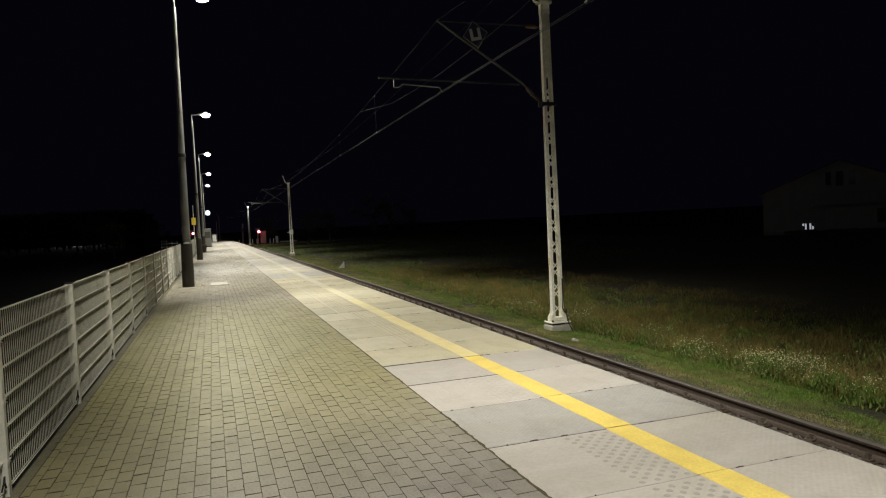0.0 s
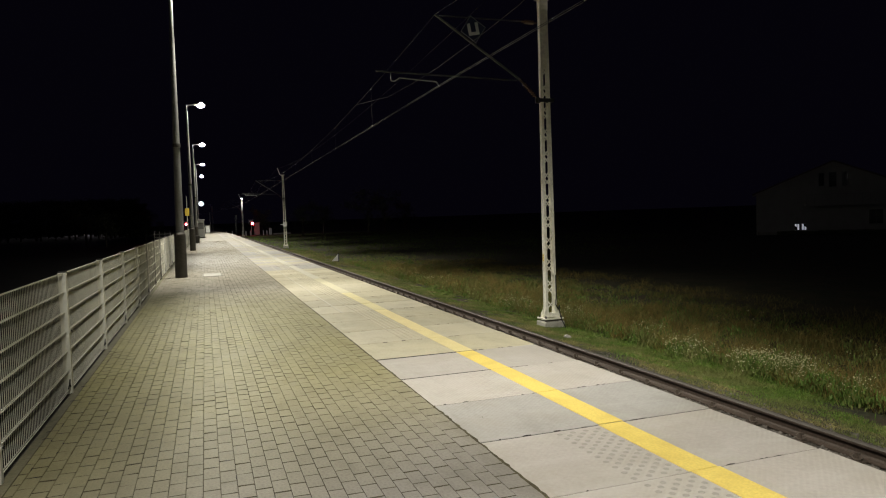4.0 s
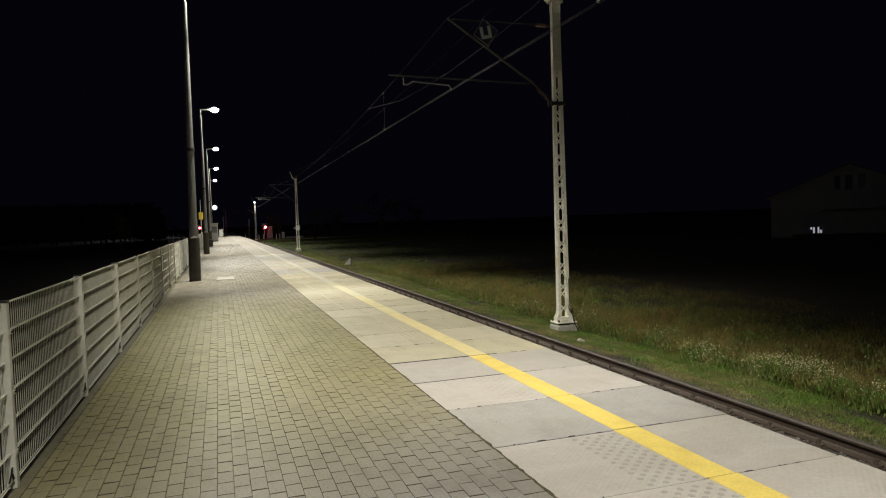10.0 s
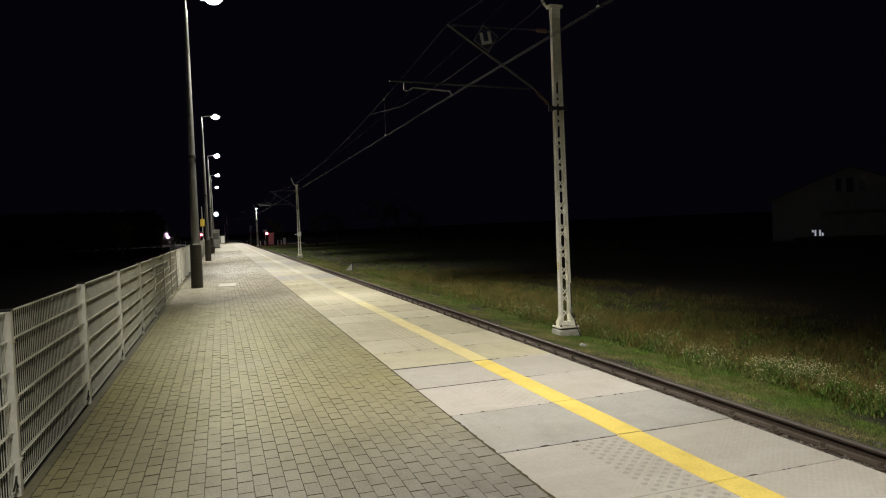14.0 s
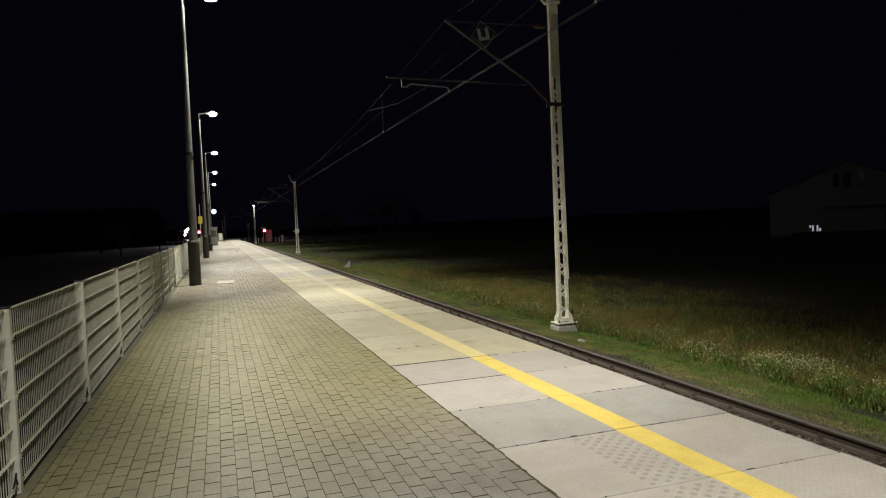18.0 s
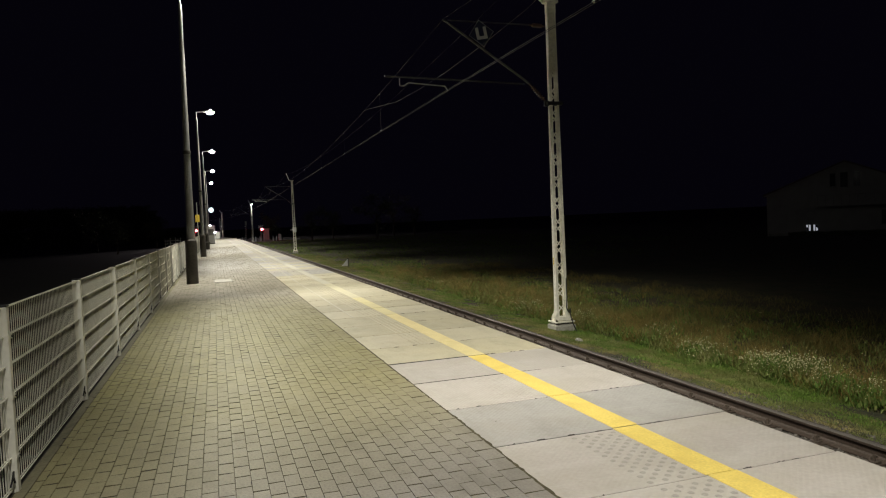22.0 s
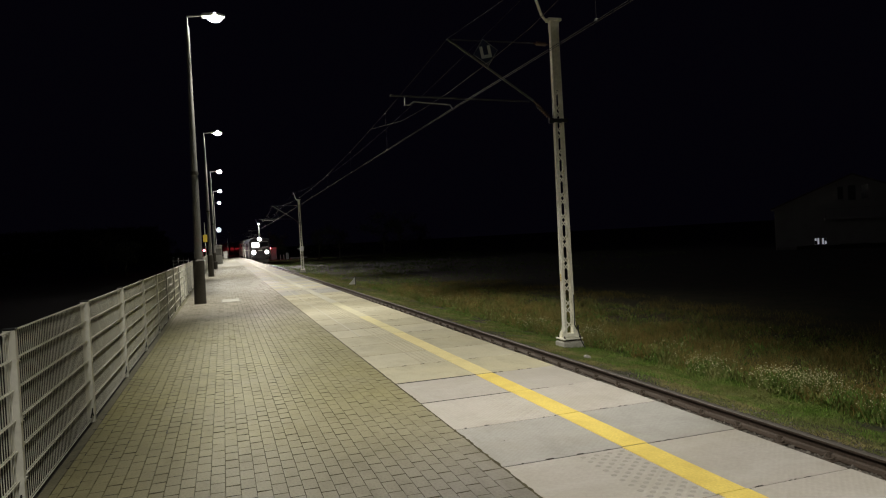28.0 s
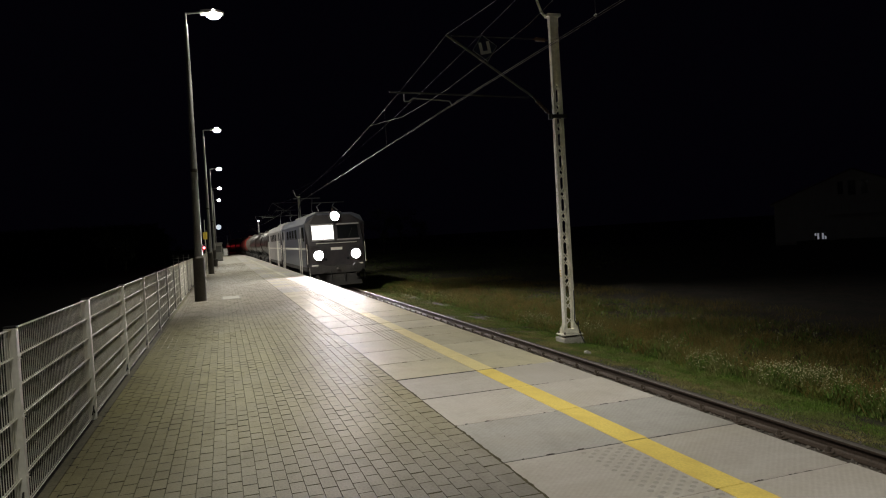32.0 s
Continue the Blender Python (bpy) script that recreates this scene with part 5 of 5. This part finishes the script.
def field():
    rg = np.random.RandomState(3)

    def scatter(n, x0, x1, y0, y1, h, w, power=1.0, clump=0.35):
        x = x0 + (x1 - x0) * rg.uniform(0, 1, n) ** power
        y = rg.uniform(y0, y1, n)
        keep = np.array([noise.noise(Vector((p * 0.55, q * 0.45, 1.7))) + 0.75 * noise.noise(Vector((p * 2.3, q * 1.7, 4.1))) for p, q in zip(x, y)])
        ok = rg.uniform(-0.6, 0.6, n) < 1.7 * keep + clump
        x, y, keep = x[ok], y[ok], keep[ok]
        hh = rg.uniform(*h, len(x)) * (1 + 0.6 * keep)
        return np.c_[x, y, field_level(x), hh, rg.uniform(*w, len(x))]

    low = scatter(150000, 7.2, 8.9, 2, 26, (0.010, 0.04), (0.004, 0.009), 1.0, 0.55)
    lush = scatter(60000, 7.7, 8.7, 2, 26, (0.025, 0.08), (0.004, 0.009), 1.0, 0.2)
    under = scatter(45000, 8.4, 14, 2, 30, (0.04, 0.14), (0.004, 0.010), 1.5, 0.2)
    mid = scatter(26000, 7.2, 14, 24, 62, (0.03, 0.11), (0.008, 0.018), 1.3, 0.15)
    far = np.vstack([scatter(18000, 7.0, 45, 55, 140, (0.06, 0.16), (0.03, 0.06), 1.2, 0.1), scatter(14000, 8.2, 30, 38, 110, (0.06, 0.2), (0.015, 0.035), 1.2, 0.0)])
    blades("grass", M_GRASS, np.vstack([low, lush, under, far]), "green grass growing beside the track", 2.2)
    t0 = scatter(140000, 6.70, 7.75, 2, 30, (0.008, 0.035), (0.003, 0.008), 1.0, 0.35)
    t2 = scatter(70000, 6.70, 8.1, 12, 34, (0.012, 0.045), (0.005, 0.011), 1.0, 0.6)
    t1 = scatter(60000, 6.65, 9.2, 28, 66, (0.015, 0.06), (0.007, 0.014), 1.3, 0.3)
    blades("trodden_grass", M_TAN, np.vstack([t0, t1, t2, mid]), "short tan and olive trodden grass along the ballast", 1.8)
    d1 = scatter(130000, 8.4, 16, 2, 42, (0.05, 0.22), (0.003, 0.008), 1.6, -0.05)
    tufts = []
    for _ in range(620):
        cx, cy = 8.35 + 3.2 * rg.uniform() ** 1.7, 6 + 30 * rg.uniform() ** 1.2
        q = rg.uniform(0.5, 1.3)
        n = int(95 * q)
        x, y = cx + rg.normal(size=n) * 0.11 * q, cy + rg.normal(size=n) * 0.15 * q
        tufts.append(np.c_[x, y, np.full(n, FIELD_Z), rg.uniform(0.12, 0.42, n) * q, rg.uniform(0.003, 0.007, n)])
    blades("dry_grass", M_DRY, np.vstack([d1] + tufts), "dry brownish grass and weeds in the field", 2.0)
    # flowering weeds in patches
    fl_v, fl_f, leaf = [], [], []
    for cx, cy, rx, ry, n in ((8.62, 9.15, 0.42, 0.4, 330), (8.68, 8.5, 0.40, 0.5, 420), (8.45, 7.75, 0.22, 0.3, 60), (8.4, 7.05, 0.35, 0.2, 70), (8.32, 10.5, 0.35, 0.5, 190), (8.15, 9.0, 0.35, 0.8, 40), (8.7, 15.3, 0.5, 0.6, 130), (8.4, 17.9, 0.5, 1.2, 150), (8.8, 12.3, 0.5, 1.0, 50), (10.5, 8.2, 0.8, 0.8, 20), (8.75, 28.2, 0.6, 3.5, 100), (11.5, 12, 2.0, 2.0, 30)):
        for _ in range(n):
            x, y = cx + rg.normal() * rx * 0.48, cy + rg.normal() * ry * 0.45
            h = rg.uniform(0.14, 0.40)
            leaf.append((x, y, FIELD_Z, h, 0.008))
            for _ in range(3):
                leaf.append((x + rg.normal() * 0.03, y + rg.normal() * 0.03, FIELD_Z + rg.uniform(0.03, h * 0.8), rg.uniform(0.03, 0.07), 0.018))
            for _ in range(2 if rg.uniform() < 0.6 else 1):
                px, py, pz = x + rg.normal() * 0.04, y + rg.normal() * 0.04, FIELD_Z + h * rg.uniform(0.85, 1.05)
                r = rg.uniform(0.005, 0.0125)
                k = len(fl_v)
                fl_v += [(px + r, py, pz), (px, py + r, pz), (px - r, py, pz), (px, py - r, pz), (px, py, pz + r * 0.8), (px, py, pz - r * 0.6)]
                fl_f += [(k, k + 1, k + 4), (k + 1, k + 2, k + 4), (k + 2, k + 3, k + 4), (k + 3, k, k + 4), (k + 1, k, k + 5), (k + 2, k + 1, k + 5), (k + 3, k + 2, k + 5), (k, k + 3, k + 5)]
    tagged(pydata("wildflowers", fl_v, fl_f, M_FLOWER, None, "stuff", "small pale wildflowers on weed stems"), category="flowers")
    for _ in range(110):
        x, y = AXIS + rg.uniform(1.4, 2.2), 3 + 30 * rg.uniform() ** 1.4
        for _ in range(16):
            leaf.append((x + rg.normal() * 0.06, y + rg.normal() * 0.08, float(field_level(x)) + 0.01, rg.uniform(0.015, 0.05), rg.uniform(0.006, 0.014)))
    for _ in range(900):
        cx, cy = 8.2 + 4.0 * rg.uniform() ** 2.2, 4 + 40 * rg.uniform() ** 1.3
        q = rg.uniform(0.4, 1.0)
        for _ in range(34):
            z = rg.uniform(0, 0.34) * q
            leaf.append((cx + rg.normal() * 0.12 * q, cy + rg.normal() * 0.16 * q, FIELD_Z + z, rg.uniform(0.02, 0.06), rg.uniform(0.012, 0.03)))
    blades("weeds", M_WEED, np.array(leaf), "leafy green weeds with thin stems", 1.2)
    # ballast stones by the far rail
    st_v, st_f = [], []
    for i in range(15500):
        s = 2 + 58 * rg.uniform() ** 1.5
        off = -0.1 + 1.6 * rg.uniform() ** 1.3
        z = -1.01 if off < 0.6 else (-0.985 if off < 1.15 else -0.985 - (off - 1.15) * 0.35)
        r = rg.uniform(0.018, 0.038)
        if i >= 12000:  # small stones scattered along the shoulder
            off = 1.12 + 0.42 * rg.uniform() ** 1.6
            z = float(field_level(AXIS + off)) + 0.008
            r = rg.uniform(0.009, 0.024)
        k = len(st_v)
        c = np.array([AXIS + off, s, z])
        o = np.array([(1, 0, 0), (0, 1, 0), (-1, 0, 0), (0, -1, 0), (0, 0, 1), (0, 0, -1)]) * r * rg.uniform(0.6, 1.3, (6, 1))
        o = o @ np.array(Euler(rg.uniform(0, 3, 3)).to_matrix())
        st_v += [tuple(c + q) for q in o]
        st_f += [(k, k + 1, k + 4), (k + 1, k + 2, k + 4), (k + 2, k + 3, k + 4), (k + 3, k, k + 4), (k + 1, k, k + 5), (k + 2, k + 1, k + 5), (k + 3, k + 2, k + 5), (k, k + 3, k + 5)]
    pydata("ballast_stones", st_v, st_f, M_STONE, track, "stuff", "loose grey-brown ballast stones")


field()


# ------------------------------------------------------------ pieces of track and platform
def track_pieces():
    bm = B()
    prism(bm, [(-1.25, -1.18), (1.25, -1.18), (1.25, -1.0), (1.05, -0.975), (0.5, -0.99), (-0.5, -0.99), (-1.05, -0.975), (-1.25, -1.0)], -0.13, 0.13)
    sl = mesh_of("sleeper", bm, M_SLEEPER)
    bm = B()
    box(bm, -0.075, 0.06, -0.07, 0.07, 0.0, 0.022, 0.006)
    tube(bm, (-0.015, 0, 0.015), (-0.015, 0, 0.1), 0.02, 0.017, 8)
    ring = [(0.035 * math.cos(q * math.pi / 5), 0.052 * math.sin(q * math.pi / 5), 0.05 + 0.025 * math.cos(q * math.pi / 5)) for q in range(9)]
    for a, b in zip(ring, ring[1:]):
        tube(bm, a, b, 0.013, None, 6)
    cl = mesh_of("rail_clip", bm, M_CLIP)
    for i in range(-14, 130):
        s = 5.69 + (i - 13) * 0.683
        o = piece("sleeper", sl, track, AXIS, s)
        if i < 70:
            for x in (0.62, 0.88):
                piece("rail_clip", cl, o, x, 0, -0.975)


track_pieces()

SLAB_P, SLAB_Y0 = 1.025, 3.385
TINT = {-1: 0, 0: 0, 1: 1, 2: 0, 3: 0, 4: 2, 5: 3, 6: 2, 7: 2, 8: 3, 9: 2, 10: 2, 11: 2, 12: 3}


def slabs():
    bm = box(B(), SLAB_X0, EDGE, 0.007, SLAB_P - 0.007, -0.12, 0.0, 0.004)
    base = mesh_of("edge_slab", bm, M_SLAB)
    grey, dull, olive = base.copy(), base.copy(), base.copy()
    grey.materials[0], dull.materials[0], olive.materials[0] = M_SLAB_GREY, M_SLAB_DULL, M_SLAB_OLIVE
    kinds = [base, grey, dull, olive]
    line = mesh_of("yellow_line", box(B(), YL0, YL1, 0.006, SLAB_P - 0.007, 0.0, 0.004), M_YELLOWS[0])
    lines = [line.copy() for _ in M_YELLOWS]
    for q, m in zip(lines, M_YELLOWS):
        q.materials[0] = m
    thin = mesh_of("joint_fill", box(B(), SLAB_X0 + 0.01, EDGE - 0.01, -0.006, 0.006, -0.1, -0.004), M_JOINT)
    wide = mesh_of("joint_fill", box(B(), SLAB_X0 + 0.01, YL1 + 0.05, -0.011, 0.011, -0.1, 0.0035), M_JOINT)
    bm = B()
    for i in range(7):
        for j in range(10):
            q = 0.05 + j * 0.1 + (0.05 if i % 2 else 0.0)
            if q < SLAB_P - 0.03:
                tube(bm, (2.35 + i * 0.053, q, 0.0), (2.35 + i * 0.053, q, 0.0035), 0.021, 0.016, 8)
    dots = mesh_of("tactile_studs", bm, M_DOT)
    faint = dots.copy()
    faint.materials[0] = M_SLAB
    bm = B()
    for i in range(1, 6):
        box(bm, 2.31 + i * 0.07, 2.335 + i * 0.07, 0.02, SLAB_P - 0.02, 0.0, 0.0035)
    ribs = mesh_of("tactile_ribs", bm, M_SLAB_OLIVE)
    guide = mesh_of("guide_strip", box(B(), 2.135, 2.165, 0.0, SLAB_P, 0.0, 0.003), M_GUIDE)
    tufts = []
    rm = random.Random(5)
    for q in range(4):
        bm = B()
        for _ in range(9):
            x, a = rm.uniform(SLAB_X0 + 0.05, EDGE - 0.3), rm.uniform(0.012, 0.05)
            if YL0 - a < x < YL1 + a:
                x = YL1 + 0.1
            ball(bm, (x, rm.uniform(-0.006, 0.006), -0.002), 1.0, a * rm.uniform(0.4, 1.0), rm.uniform(0.005, 0.010), 0.005, 6)
        tufts.append(mesh_of("joint_moss", bm, M_JOINT))
    for i in range(-16, -8):  # behind the viewer
        sl = piece("edge_slab", kinds[i % 2], platform, 0, SLAB_Y0 + SLAB_P * i)
        piece("yellow_line", lines[0], sl)
        piece("joint_fill", thin, sl)
    rnd = random.Random(11)
    for i in range(-8, 72):
        y = SLAB_Y0 + SLAB_P * i
        k = TINT.get(i, rnd.choice((0, 1, 0, 0, 1) if i < 0 else (2, 2, 3, 3, 2) if i < 18 else (0, 1, 0, 1, 2)))
        sl = piece("edge_slab", kinds[k], platform, rnd.uniform(-0.006, 0.006), y, rnd.uniform(-0.002, 0.002))
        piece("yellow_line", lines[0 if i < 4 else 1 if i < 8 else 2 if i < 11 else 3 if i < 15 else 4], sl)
        piece("joint_fill", wide if i in (3, 4) else thin, sl)
        if -2 < i < 22:
            tagged(piece("joint_moss", tufts[i % 4], sl), kind="stuff")
        if i in (-1, 0):
            piece("tactile_studs", dots, sl)
        elif i in (2, 3):
            piece("tactile_studs", faint, sl, 0, 0, -0.0012)
        elif i >= 5:
            piece("tactile_ribs", ribs, sl)
            if i >= 8:
                piece("guide_strip", guide, sl)
    sweep("far_edge_slabs", [(SLAB_X0 - AXIS, -0.12), (EDGE - AXIS, -0.12), (EDGE - AXIS, 0.0), (SLAB_X0 - AXIS, 0.0)], SLAB_Y0 + SLAB_P * 72, 165, 10, M_SLAB, platform)
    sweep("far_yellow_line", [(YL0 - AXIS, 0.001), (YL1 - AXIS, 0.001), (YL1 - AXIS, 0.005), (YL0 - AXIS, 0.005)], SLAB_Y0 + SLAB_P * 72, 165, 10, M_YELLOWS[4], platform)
    sweep("rear_edge_slabs", [(SLAB_X0 - AXIS, -0.12), (EDGE - AXIS, -0.12), (EDGE - AXIS, 0.0), (SLAB_X0 - AXIS, 0.0)], -40, SLAB_Y0 - SLAB_P * 16, 10, M_SLAB, platform)
    sweep("rear_yellow_line", [(YL0 - AXIS, 0.001), (YL1 - AXIS, 0.001), (YL1 - AXIS, 0.005), (YL0 - AXIS, 0.005)], -40, SLAB_Y0 - SLAB_P * 16, 10, M_YELLOWS[0], platform)


slabs()


def pavers():
    """Running bond of 20 x 10 cm concrete pavers with open joints."""
    rnd = random.Random(21)
    w0, l, g, gy, cx, cy = 0.0986, 0.2, 0.0011, 0.0018, 0.0016, 0.0040
    x_lo = -1.254
    cols = 30

    def box_pts(dz, tx, ty, w=w0):
        out = []
        for more, z in ((0, -0.012), (0, -0.0035), (1, 0.0)):
            ix, iy = g + more * cx, gy + more * cy
            for x, y in ((ix, iy), (w - ix, iy), (w - ix, l - iy), (ix, l - iy)):
                out.append((x, y, z + dz + (tx * (x - w / 2) + ty * (y - l / 2) if z > -0.02 else 0)))
        return out

    faces = [(0, 1, 5, 4), (1, 2, 6, 5), (2, 3, 7, 6), (3, 0, 4, 7), (4, 5, 9, 8), (5, 6, 10, 9), (6, 7, 11, 10), (7, 4, 8, 11), (8, 9, 10, 11)]
    shapes = []
    for i in range(6):
        me = bpy.data.meshes.new("paver")
        me.from_pydata(box_pts(0, rnd.uniform(-0.02, 0.02), rnd.uniform(-0.012, 0.012)), [], faces)
        me.materials.append(M_PAVER_ONE)
        me.materials.append(M_BED)
        for p in me.polygons:
            p.material_index = 0 if p.index in (5, 7, 8) else 1
        shapes.append(me)
    vs, fs = [], []
    for ci in range(cols):
        x = x_lo + ci * w0 if ci else -1.213
        w = 0.0576 if ci == 0 else w0 if ci < cols - 1 else 0.144
        for r in range(-60, 330):
            y = r * l + (0.19 if ci % 2 else 0.09)
            dz = rnd.uniform(-0.001, 0.001)
            if 2.6 < y < 5.35 and 8 <= ci < cols - 1:
                piece("paver", rnd.choice(shapes), platform, x, y, dz)
                continue
            k = len(vs)
            for p in box_pts(dz, rnd.uniform(-0.025, 0.025), rnd.uniform(-0.016, 0.016), w):
                vs.append((x + p[0], y + p[1], p[2]))
            fs += [tuple(k + q for q in f) for f in faces]
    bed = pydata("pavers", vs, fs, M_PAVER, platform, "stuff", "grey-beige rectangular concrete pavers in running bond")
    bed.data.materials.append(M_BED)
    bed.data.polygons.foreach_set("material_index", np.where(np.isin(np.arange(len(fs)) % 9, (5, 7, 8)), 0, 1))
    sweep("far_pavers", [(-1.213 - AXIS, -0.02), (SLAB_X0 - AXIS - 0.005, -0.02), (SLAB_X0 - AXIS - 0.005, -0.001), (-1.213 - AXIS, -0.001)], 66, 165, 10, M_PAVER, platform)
    sweep("rear_pavers", [(-1.213 - AXIS, -0.02), (SLAB_X0 - AXIS - 0.005, -0.02), (SLAB_X0 - AXIS - 0.005, -0.001), (-1.213 - AXIS, -0.001)], -40, -11.95, 10, M_PAVER, platform)


pavers()
motions()
